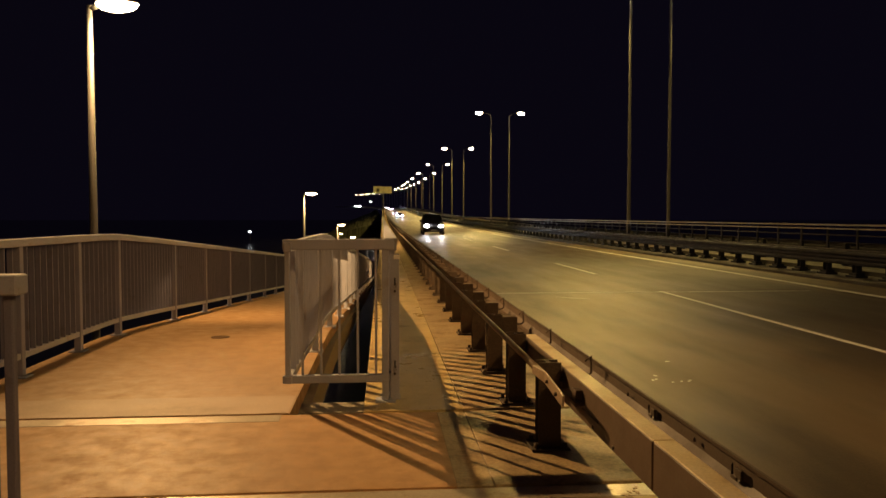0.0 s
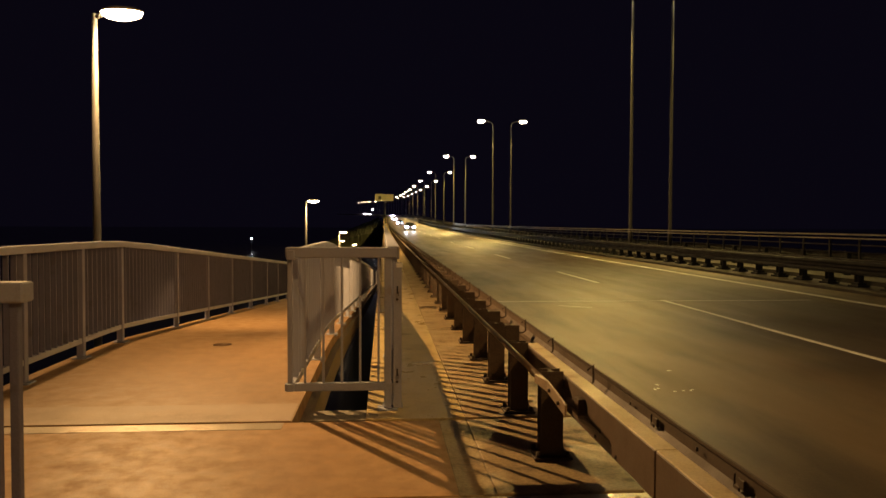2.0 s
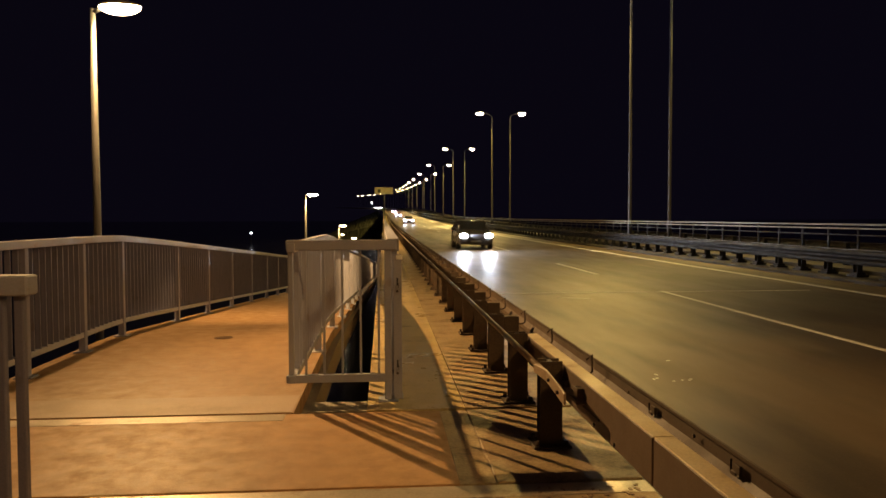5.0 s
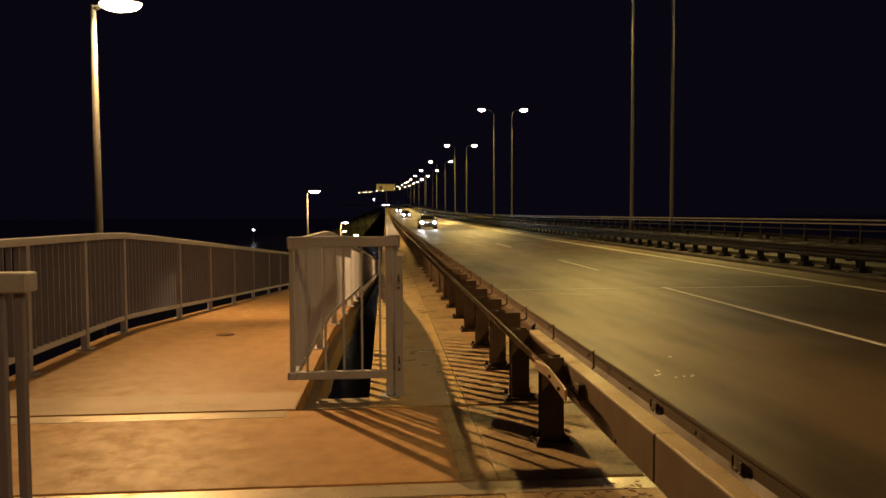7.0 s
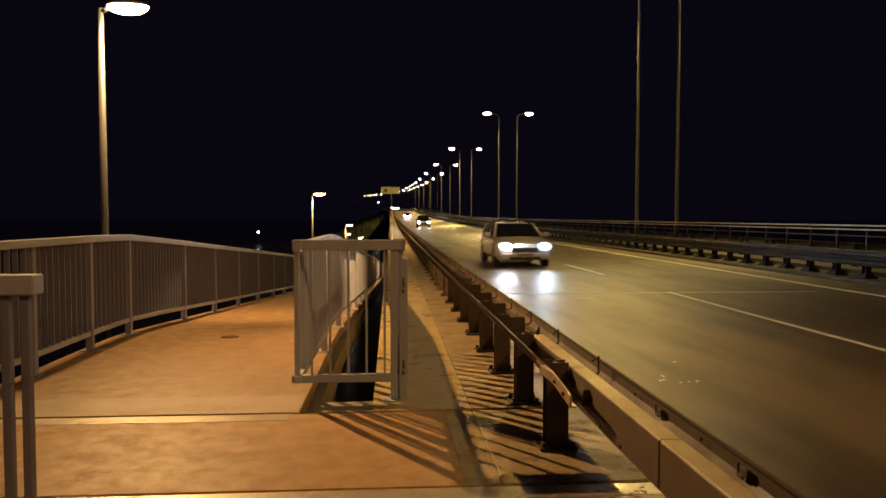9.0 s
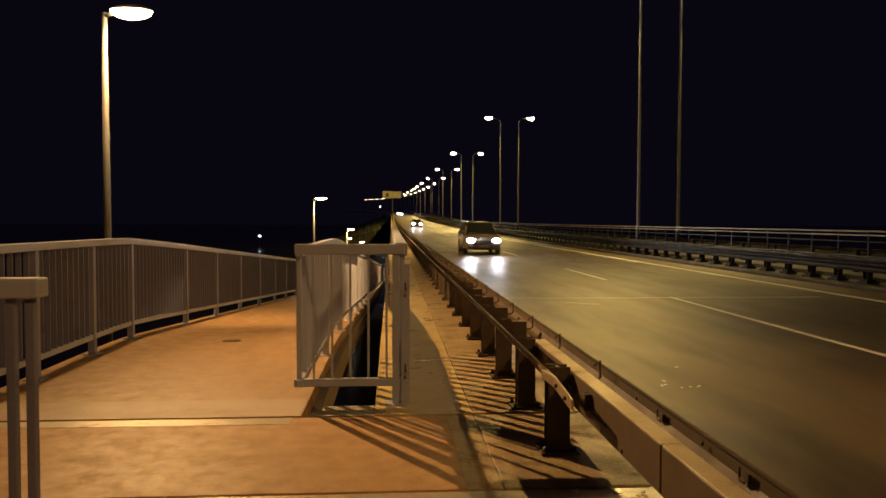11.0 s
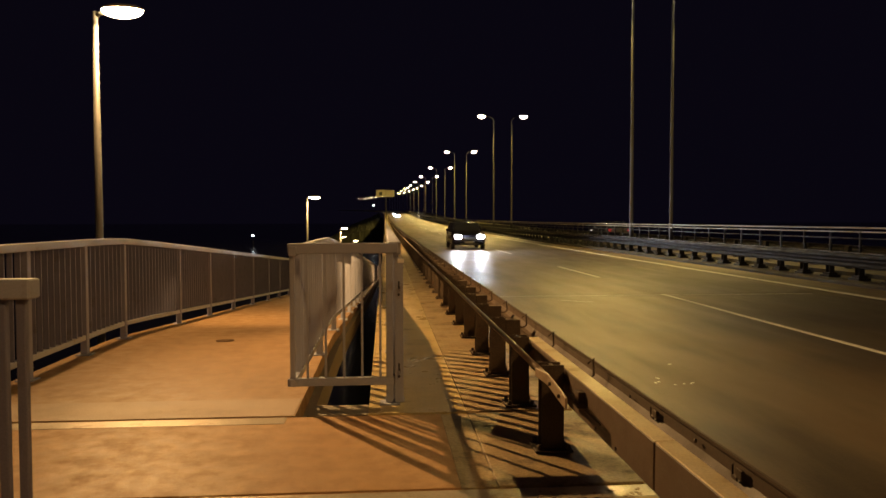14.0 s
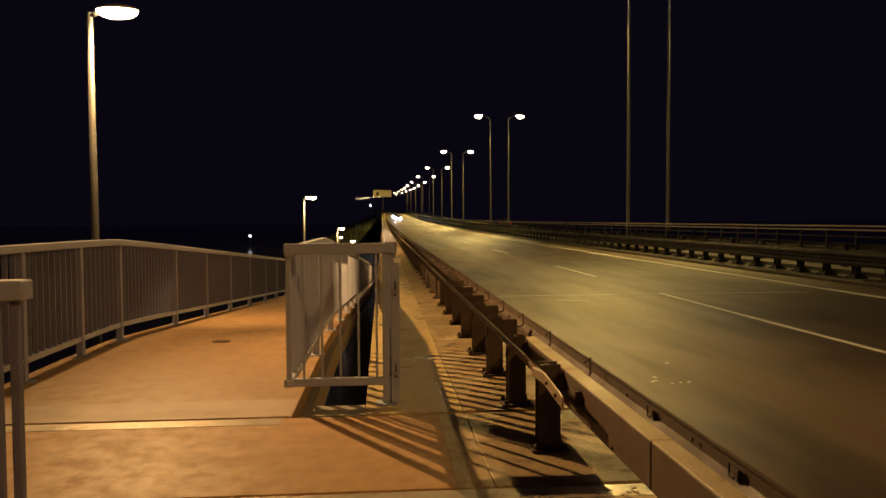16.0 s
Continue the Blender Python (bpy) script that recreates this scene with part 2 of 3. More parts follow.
def tube(name, points, radii, mat, sides=10):
    """A round bar along points, with a radius at each."""
    verts, faces = [], []
    pts = [Vector(p) for p in points]
    for i, p in enumerate(pts):
        d = (pts[min(i + 1, len(pts) - 1)] - pts[max(i - 1, 0)]).normalized()
        u = d.cross(Vector((0, 1, 0.0001))).normalized() if abs(d.y) < 0.9 else d.cross(Vector((0, 0, 1))).normalized()
        v = d.cross(u)
        for k in range(sides):
            a = 2 * math.pi * k / sides
            verts.append(tuple(p + (u * math.cos(a) + v * math.sin(a)) * radii[i]))
    for i in range(len(pts) - 1):
        for k in range(sides):
            a, b = i * sides + k, i * sides + (k + 1) % sides
            faces.append((a, b, b + sides, a + sides))
    faces += [tuple(range(sides)), tuple(range((len(pts) - 1) * sides, len(pts) * sides))]
    return mesh_of(name, verts, faces, mat, True)


def steps(a, b, d):
    n = max(1, round((b - a) / d))
    return [a + (b - a) * i / n for i in range(n + 1)]


LONG = [-500, -200, -60, -20, -5, 0, 5, 10, 20, 30, 45, 60, 80, 100, 120, 150, 180, 220, 260, 300, 350, 400, 450, 500, 560, 620, 680, 740, 800, 900]
AHEAD = [y for y in LONG if y > 5]


def structure(name, me, label, category):
    return tagged(new(name, me), label, category, kind="structure")


# ---- ground, deck, road and paths ----
structure("ground", mesh_of("ground", [(-3000, -3000, -9), (3000, -3000, -9), (3000, 3000, -9), (-3000, 3000, -9)], [(0, 1, 2, 3)], M["earth"]),
          "dark unlit ground far below the bridge at night", "ground")

JOINT_NEAR, JOINT_FAR = 3.92, 5.46
PATH_L, PATH_R = -3.42, -0.69     # edges of the footpath
WALK_L = -0.145     # left edge of the service walkway
KERB = 1.42        # where the walkway meets the carriageway
path_ys = [JOINT_FAR + 0.02] + steps(6, 14, 0.5) + steps(16, 130, 3)
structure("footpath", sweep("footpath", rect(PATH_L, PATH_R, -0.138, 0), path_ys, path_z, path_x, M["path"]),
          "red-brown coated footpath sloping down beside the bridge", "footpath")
structure("path_slab", sweep("path_slab", rect(PATH_L - 0.03, PATH_R + 0.08, -0.42, -0.14), path_ys, path_z, path_x, M["concrete"]),
          "grey concrete slab that carries the footpath", "slab")
structure("path_patch", sweep("path_patch", rect(PATH_L + 0.1, PATH_R - 0.012, -0.05, 0.003), [JOINT_FAR + 0.024, 5.7, 6.02], path_z, path_x, M["patch"]),
          "paler bare concrete strip along the joint", "pavement")
LANDING_Y = [(-6, JOINT_NEAR - 0.055, -0.004), (JOINT_NEAR - 0.02, JOINT_FAR - 0.022, 0.0)]
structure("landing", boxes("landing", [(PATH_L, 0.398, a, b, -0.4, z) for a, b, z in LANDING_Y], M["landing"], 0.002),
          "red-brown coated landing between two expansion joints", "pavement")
structure("landing_walkway", boxes("landing_walkway", [(0.399, 0.60, a, b, -0.4, z - 0.002) for a, b, z in LANDING_Y], M["plinth"], 0.002),
          "grey worn concrete strip beside the coated landing", "walkway")
structure("landing_plinth", boxes("landing_plinth", [(0.604, KERB, a, b, -0.4, z + 0.004) for a, b, z in LANDING_Y], M["plinth"], 0.004),
          "dirty concrete strip under the near crash barrier", "walkway")
structure("service_walkway", sweep("service_walkway", rect(WALK_L, 0.60, -0.5, 0), [JOINT_FAR + 0.02, 5.8] + AHEAD, road_z, road_x, M["walk"]),
          "narrow worn concrete service walkway along the bridge", "walkway")
structure("barrier_plinth", sweep("barrier_plinth", rect(0.604, KERB, -0.5, 0.004), [JOINT_FAR + 0.02, 5.8] + AHEAD, road_z, road_x, M["plinth"]),
          "dirty concrete strip that carries the crash barrier", "walkway")
structure("landing_gap_wall", boxes("landing_gap_wall", [(-0.605, WALK_L - 0.004, JOINT_FAR + 0.022, 5.785, -0.5, -0.002)], M["concrete"]),
          "concrete edge of the landing before the open gap", "wall")
structure("joint_fill", boxes("joint_fill", [(PATH_L, KERB, JOINT_NEAR - 0.055, JOINT_NEAR - 0.02, -0.4, -0.03), (PATH_L, KERB, JOINT_FAR - 0.022, JOINT_FAR + 0.02, -0.4, -0.05)], M["dark"]),
          "dark rubber in the deck's expansion joints", "joint")
structure("joint_nosing", boxes("joint_nosing", [(PATH_L, KERB, JOINT_NEAR - 0.23, JOINT_NEAR - 0.057, -0.2, 0.003), (PATH_L, PATH_R - 0.05, JOINT_FAR - 0.2, JOINT_FAR - 0.024, -0.2, 0.003)], M["steelstrip"], 0.004),
          "pale worn nosing strips beside the expansion joints", "joint")
ROAD = -0.15       # the carriageway lies a kerb's height below the walkway
structure("carriageway", sweep("carriageway", rect(KERB, 11.2, -0.75, ROAD), LONG, road_z, road_x, M["asphalt"]),
          "damp two-lane asphalt carriageway under sodium light", "road")
structure("median_kerb", sweep("median_kerb", [(11.2, -0.75), (12.2, -0.75), (12.2, -0.04), (11.28, -0.04), (11.2, -0.08)], LONG, road_z, road_x, M["kerb"]), "dark weathered concrete kerb at the bridge's median", "kerb")
structure("opposite_kerb", sweep("opposite_kerb", [(13.2, -0.75), (14.7, -0.75), (14.7, -0.08), (14.56, -0.04), (13.2, -0.04)], LONG, road_z, road_x, M["kerb"]), "dark weathered concrete kerb of the opposite carriageway", "kerb")
structure("opposite_carriageway", sweep("opposite_carriageway", rect(14.7, 24.3, -0.75, ROAD), LONG, road_z, road_x, M["asphalt"]),
          "asphalt carriageway on the median's other side", "road")
structure("road_joint", boxes("road_joint", [(KERB + 0.6, 9.2, 15.20, 15.25, -0.3, ROAD + road_z(15.2) + 0.005)], M["paint"]), "thin pale worn joint across the carriageway", "joint")
structure("road_joint_edge", boxes("road_joint_edge", [(KERB + 0.6, 9.2, 15.254, 15.28, -0.3, ROAD + road_z(15.25) + 0.004)], M["dark"]), "dark rubber strip of the road joint", "joint")
scar = structure("road_scar", boxes("road_scar", [(-0.34, -0.1, 0.0, 0.05, -0.05, 0.005), (-0.098, 0.12, -0.015, 0.035, -0.05, 0.005), (0.122, 0.34, -0.005, 0.04, -0.05, 0.005)], M["paint"]), "short pale scrape on the asphalt", "road marking")
scar.matrix_basis = pose(3.72, 14.2, ROAD + road_z(14.2), 0, 0, -32)


def flecks(name, spots, size, z, mat, label):
    """Small torn scraps lying on a surface."""
    rnd = random.Random(5)
    verts, faces = [], []
    for x, y in spots:
        k, n = len(verts), 6
        turn, long = rnd.uniform(0, 3), rnd.uniform(1.2, 2.6)
        for h in (0.0, 0.004):
            for i in range(n):
                a = 2 * math.pi * i / n
                r = size * rnd.uniform(0.5, 1.0)
                u, v = r * long * math.cos(a), r * math.sin(a)
                verts.append((x + u * math.cos(turn) - v * math.sin(turn), y + u * math.sin(turn) + v * math.cos(turn), z + h))
        faces += [tuple(range(k + n, k + 2 * n))] + [(k + i, k + (i + 1) % n, k + n + (i + 1) % n, k + n + i) for i in range(n)]
    return tagged(new(name, mesh_of(name, verts, faces, mat)), label, "debris", kind="stuff")


rnd = random.Random(11)
flecks("road_scraps", [(2.74, 7.18), (2.64, 6.98), (2.69, 7.02), (2.9, 6.91), (2.97, 6.9), (3.14, 7.88), (3.0, 6.95), (2.8, 6.88)], 0.02, ROAD + 0.002, M["paint"], "pale scraps of worn paint on the asphalt")
flecks("grit", [(rnd.uniform(0.75, 1.35), rnd.uniform(3.45, 3.8)) for _ in range(60)], 0.012, 0.001, M["patch"], "pale grit lying beside the joint")
drain = tagged(new("drain_cover", tube("drain_cover", [(0, 0, -0.02), (0, 0, 0.006)], [0.11, 0.11], M["lid"], 20)), "small round brown drain cover in the footpath", "drain")
drain.matrix_basis = pose(-1.97, 9.1, path_z(9.05))


def wooded_slope():
    """A dark bushy bank beside the bridge's far end, inside the bend."""
    rnd = random.Random(3)
    nx, ny = 46, 26
    verts, faces = [], []
    for j in range(ny):
        for i in range(nx):
            u, v = i / (nx - 1), j / (ny - 1)
            y = 330 + 250 * v
            x = road_x(y) - 0.6 - 32 * u
            rise = min(1, 0.8 + u / 0.3) * (1 - u) ** 0.8 * math.sin(math.pi * (0.08 + 0.86 * v)) ** 0.5
            z = -9.3 + (13.2 + 0.02 * (y - 330)) * rise + 2.2 * noise.noise(Vector((x * 0.12, y * 0.05, 0))) * rise + rnd.uniform(-0.5, 0.5) * rise
            if i == nx - 1 or j in (0, ny - 1):
                z = -9.3
            verts.append((x, y, z))
    for j in range(ny - 1):
        for i in range(nx - 1):
            a = j * nx + i
            faces.append((a, a + 1, a + nx + 1, a + nx))
    tagged(new("wooded_slope", mesh_of("wooded_slope", verts, faces, M["foliage"])), "dark bushy bank inside the bend far down the bridge", "slope", kind="stuff")


wooded_slope()


# ---- lane markings ----
def marking(name, x0, x1, y0, y1, label):
    return structure(name, sweep(name, rect(x0, x1, ROAD - 0.02, ROAD + 0.005), [y0] + [y for y in steps(y0, y1, 6)[1:-1]] + [y1], road_z, road_x, M["paint"]), label, "road marking")


marking("edge_line", 9.88, 10.04, -20, 420, "worn white edge line before the kerb")
marking("opposite_edge_line", 15.2, 15.4, -20, 300, "worn white edge line of the opposite carriageway")
marking("lane_line", 5.9, 5.99, -20, 15.35, "worn white solid stretch of the lane line")
for k in range(14):
    marking("lane_dash", 5.88, 5.99, 20.1 + 14.35 * k, 24.95 + 14.35 * k, "short worn white dash of the lane line")


# ---- railings ----
def railing(name, xs, zf, xf, post_ys, label, bar_gap=0.135, height=1.26, thick=0.024, wide=0.006, first_post=True, bar_mat=None, post_mat=None, rail_wide=0.04, rail_tall=0.075):
    """Posts, a top rail, a bottom rail and upright bars along y."""
    thing = tagged(new(name), label, "railing")
    ys = [post_ys[0] - 0.12] + [y for a, b in zip(post_ys, post_ys[1:]) for y in (a, (a + b) / 2)] + [post_ys[-1] + 0.02]
    part("top_rail", bevelled(sweep("top_rail", rect(xs - rail_wide, xs + rail_wide, height - rail_tall, height), ys, zf, xf, M["rail"]), 0.006), thing)
    part("bottom_rail", bevelled(sweep("bottom_rail", rect(xs - 0.025, xs + 0.025, 0.165, 0.22), ys, zf, xf, M["rail"]), 0.003), thing)
    post = boxes("post", [(-0.035, 0.035, -0.035, 0.035, 0.012, height - 0.07), (-0.08, 0.08, -0.08, 0.08, -0.02, 0.012)], post_mat or M["rail"], 0.004)
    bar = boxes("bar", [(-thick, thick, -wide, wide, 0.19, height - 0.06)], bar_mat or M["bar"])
    made = 0
    rest = []
    for a, b in zip(post_ys, post_ys[1:]):
        if first_post or a > post_ys[0]:
            part("post", post, thing, at=pose(xs + xf(a), a, zf(a)))
        n = max(2, round((b - a) / bar_gap))
        for i in range(1, n):
            y = a + (b - a) * i / n
            if made < 290:
                part("bar", bar, thing, at=pose(xs + xf(y), y, zf(y)))
                made += 1
            else:
                rest.append((xs + xf(y) - thick, xs + xf(y) + thick, y - wide, y + wide, zf(y) + 0.19, zf(y) + height - 0.06))
    part("post", post, thing, at=pose(xs + xf(post_ys[-1]), post_ys[-1], zf(post_ys[-1])))
    if rest:
        tagged(part("far_bars", boxes("far_bars", rest, bar_mat or M["bar"]), thing), kind="stuff")
    return thing


LEFT_POSTS = [4.4, 5.68, 6.95, 8.25, 9.45, 11.93, 13.97, 16.13, 18.45, 20.87, 23.0] + [23.0 + 2.3 * k for k in range(1, 44)]
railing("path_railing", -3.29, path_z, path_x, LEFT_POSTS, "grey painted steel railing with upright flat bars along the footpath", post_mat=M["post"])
gap_railing = railing("gap_railing", -0.73, path_z, path_x, [5.84 + 2.2 * k for k in range(30)], "grey steel railing between footpath and the open gap", bar_gap=0.2, thick=0.026, wide=0.006, bar_mat=M["rail"], first_post=False, rail_wide=0.03)
part("rail_board", sweep("rail_board", rect(-0.75, -0.742, 1.0, 1.19), [6.6, 7.0, 7.5, 8.4, 9.0, 9.4, 9.8, 10.4, 11.5, 13, 15], path_z, path_x, M["rail"]), gap_railing, "flat grey steel board under the handrail")


def cross_railing(name, x0, x1, y, post_xs, label, height=1.26, low=0.155, gap=0.147, hung=(), slim=0.035, fitted=False, post_mat=None):
    thing = tagged(new(name), label, "railing")
    part("top_rail", boxes("top_rail", [(x0, x1, y - 0.05, y + 0.05, height - 0.08, height)], M["rail"], 0.007), thing)
    part("bottom_rail", boxes("bottom_rail", [(x0 - 0.01, x1 - 0.03, y - 0.03, y + 0.03, low, low + 0.06)], M["rail"], 0.004), thing)
    post = boxes("post", [(-slim, slim, -slim, slim, 0.012, height - 0.078), (-0.08, 0.08, -0.08, 0.08, 0.0, 0.012)], post_mat or M["rail"], 0.004)
    short = boxes("post", [(-0.019, 0.019, -0.03, 0.03, low + 0.05, height - 0.078)], M["rail"], 0.004)
    for x in post_xs:
        part("post", short if x in hung else post, thing, at=pose(x, y, 0))
    bar = boxes("bar", [(-0.009, 0.009, -0.009, 0.009, low + 0.05, height - 0.07)], M["rail"])
    n = round((x1 - x0) / gap)
    for i in range(1, n):
        x = x0 + (x1 - x0) * i / n
        if min(abs(x - p) for p in post_xs) > 0.05:
            part("bar", bar, thing, at=pose(x, y, 0))
    if fitted:
        # a flat upright on the post's side, with slots, bolt holes and a bright plate at its head
        flat = part("flat_upright", boxes("flat_upright", [(0.062, 0.128, y - 0.045, y - 0.035, 0.02, 1.165)], M["rail"], 0.002), thing)
        part("bright_plate", boxes("bright_plate", [(0.085, 0.135, y - 0.054, y - 0.046, 1.125, 1.16)], M["white_plate"], 0.002), flat, "small bright white plate")
        for z in (0.95, 0.3):
            part("slot", boxes("slot", [(0.088, 0.1, y - 0.048, y - 0.046, z - 0.03, z + 0.03)], M["dark"], 0.002), flat)
            part("bolt", tube("bolt", [(0.094, y - 0.044, z - 0.075), (0.094, y - 0.058, z - 0.075)], [0.011, 0.01], M["darkpost"], 6), flat)
            part("tab", boxes("tab", [(0.1, 0.104, y - 0.075, y - 0.046, z - 0.045, z - 0.01)], M["darkpost"]), flat)
    return thing


cross_railing("end_railing", -0.77, 0.09, 5.80, [-0.74, 0.02], "grey steel end railing closing the gap beside the walkway", height=1.28, slim=0.028, hung=(-0.74,), fitted=True)
# posts take the bars' darker tone, as their near side is painted in shade
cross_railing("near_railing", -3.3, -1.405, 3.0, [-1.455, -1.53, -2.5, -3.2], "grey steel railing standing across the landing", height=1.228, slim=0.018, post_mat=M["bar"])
railing("bridge_railing", 0.06, road_z, road_x, [5.9 + 2.2 * k for k in range(60)], "grey steel railing along the bridge's service walkway", bar_gap=0.19, thick=0.008, wide=0.03, height=1.285, rail_wide=0.05, rail_tall=0.1)


# ---- crash barriers ----
def w_profile(x, z, deep, side=1, height=0.31, thick=0.012):
    """A W-beam's outline: two waves of the given depth towards side."""
    wave = [(0.0, 0.0), (0.0, 0.04), (1.0, 0.13), (1.0, 0.30), (0.0, 0.44), (0.0, 0.56), (1.0, 0.70), (1.0, 0.87), (0.0, 0.96), (0.0, 1.0)]
    front = [(x + side * deep * a, z + height * b) for a, b in wave]
    return front + [(px - side * thick, pz) for px, pz in reversed(front)]


def bar_along(name, points, r, mat):
    return tube(name, points, [r] * len(points), mat, 6)


def loft_plain(name, rings, mat):
    """Rings of four points joined along their length."""
    verts, faces = [p for r in rings for p in r], []
    for i in range(len(rings) - 1):
        faces += [(4 * i + j, 4 * i + (j + 1) % 4, 4 * i + 4 + (j + 1) % 4, 4 * i + 4 + j) for j in range(4)]
    k = 4 * len(rings) - 4
    return mesh_of(name, verts, faces + [(0, 1, 2, 3), (k, k + 1, k + 2, k + 3)], mat)


def barrier():
    thing = tagged(new("crash_barrier"), "rusty dark-post crash barrier with weathered steel rails beside the road", "crash barrier")
    post = boxes("post", [(-0.07, 0.07, 0.045, 0.055, 0.014, 0.545), (-0.07, 0.07, -0.055, -0.045, 0.014, 0.545), (-0.012, 0.012, -0.045, 0.045, 0.014, 0.54)], M["darkpost"])
    plate = boxes("base_plate", [(-0.12, 0.12, -0.11, 0.11, 0.004, 0.02)], M["darkpost"], 0.003)
    bolt = tube("bolt", [(0, 0, 0.015), (0, 0, 0.05)], [0.016, 0.014], M["darkpost"], 6)
    hook = bar_along("bracket", [(0.2, 0, 0.45), (0.25, 0, 0.45), (0.275, 0, 0.465), (0.275, 0, 0.575), (0.235, 0, 0.54)], 0.0075, M["darkpost"])
    spacer = boxes("spacer", [(0.072, 0.21, -0.05, 0.05, 0.37, 0.525), (0.2, 0.33, -0.03, 0.03, 0.3, 0.36)], M["darkpost"], 0.004)
    for k in range(0, 250):
        y = 4.53 + 1.125 * k
        at = pose(1.035 + road_x(y), y, road_z(y))
        ob = part("post", post, thing, at=at)
        if k < 34:
            part("base_plate", plate, ob)
            if k > 1:
                part("spacer", spacer, ob)
            part("bracket", hook, ob, "thin rusty hooked bracket")
            if k < 12:
                for bx in (-0.09, 0.09):
                    for by in (-0.08, 0.08):
                        part("bolt", bolt, ob, at=pose(bx, by, 0))
    tube_ring = [(0.94 + 0.02 * math.cos(a), 0.525 + 0.024 * math.sin(a)) for a in [k * math.pi / 5 for k in range(10)]]
    part("guide_tube", sweep("guide_tube", tube_ring, [4.38, 5, 8] + AHEAD[1:20], road_z, road_x, M["tube"], True), thing, "thin weathered steel tube")
    # the thin top plate only carries the painted lamplight on the beam
    beam = part("box_beam", boxes("box_beam", [(1.112, 1.21, -5, 2.93, 0.31, 0.525)], M["beam"], 0.006), thing, "weathered box beam with a top painted pale as lit")
    part("lit_top", boxes("lit_top", [(1.116, 1.206, -5, 2.93, 0.52, 0.528)], M["beam_top"], 0.002), beam, "upper face with its lamplight painted in pale")
    beam = part("box_beam", boxes("box_beam", [(1.112, 1.21, 2.94, 5.72, 0.31, 0.525)], M["beam"], 0.006), thing, "weathered box beam with a top painted pale as lit")
    part("lit_top", boxes("lit_top", [(1.116, 1.206, 2.94, 5.72, 0.52, 0.528)], M["beam_top"], 0.002), beam, "upper face with its lamplight painted in pale")
    part("guard_rail", sweep("guard_rail", w_profile(1.365, 0.22, 0.028, 1, 0.31), [-5, 0, 3, 5, 8] + AHEAD[1:20], road_z, road_x, M["guard"]), thing, "brown weathered corrugated guard rail")
    # the tube's end is beaten flat and bolted to the first post
    flat = part("tube_end", bevelled(loft_plain("tube_end", [[(0.905, y, z - t), (0.945, y, z - t), (0.945, y, z + t), (0.905, y, z + t)] if y > 4.3 else [(0.938, y, z - t), (0.95, y, z - t), (0.95, y, z + t), (0.938, y, z + t)]
                                                    for y, z, t in ((4.40, 0.525, 0.026), (4.2, 0.518, 0.034), (3.84, 0.49, 0.036), (3.77, 0.484, 0.03))], M["tube"]), 0.003), thing, "flattened bolted end of the tube")
    for y, z in ((4.12, 0.512), (3.9, 0.492)):
        part("bolt", tube("bolt", [(0.94, y, z), (0.925, y, z)], [0.012, 0.011], M["darkpost"], 6), flat)
    clip = boxes("clip", [(-0.012, 0.0, -0.04, 0.01, -0.02, 0.02), (-0.016, -0.008, -0.01, 0.04, -0.03, -0.012), (-0.016, -0.008, 0.028, 0.038, -0.02, 0.03)], M["darkpost"], 0.003)
    for y in (3.6, 2.7):
        part("clip", clip, thing, "dark rusty clip", at=pose(1.366, y, 0.465))
    bolt_head = tube("bolt", [(0, 0, 0), (-0.007, 0, 0)], [0.011, 0.01], M["darkpost"], 6)
    for y, z in ((3.97, 0.467), (3.09, 0.478)):
        part("bolt", bolt_head, thing, at=pose(1.36, y, z))
    part("beam_bracket", boxes("beam_bracket", [(1.06, 1.111, 3.98, 4.3, 0.40, 0.425), (1.07, 1.111, 4.0, 4.08, 0.40, 0.485), (1.085, 1.111, 4.36, 4.44, 0.41, 0.45), (1.104, 1.111, 3.70, 4.0, 0.378, 0.39)], M["darkpost"], 0.003), thing, "dark rusty bracket")
    for y in (3.45, 3.8):
        part("bolt", bolt_head, thing, at=pose(1.112, y, 0.335))


barrier()


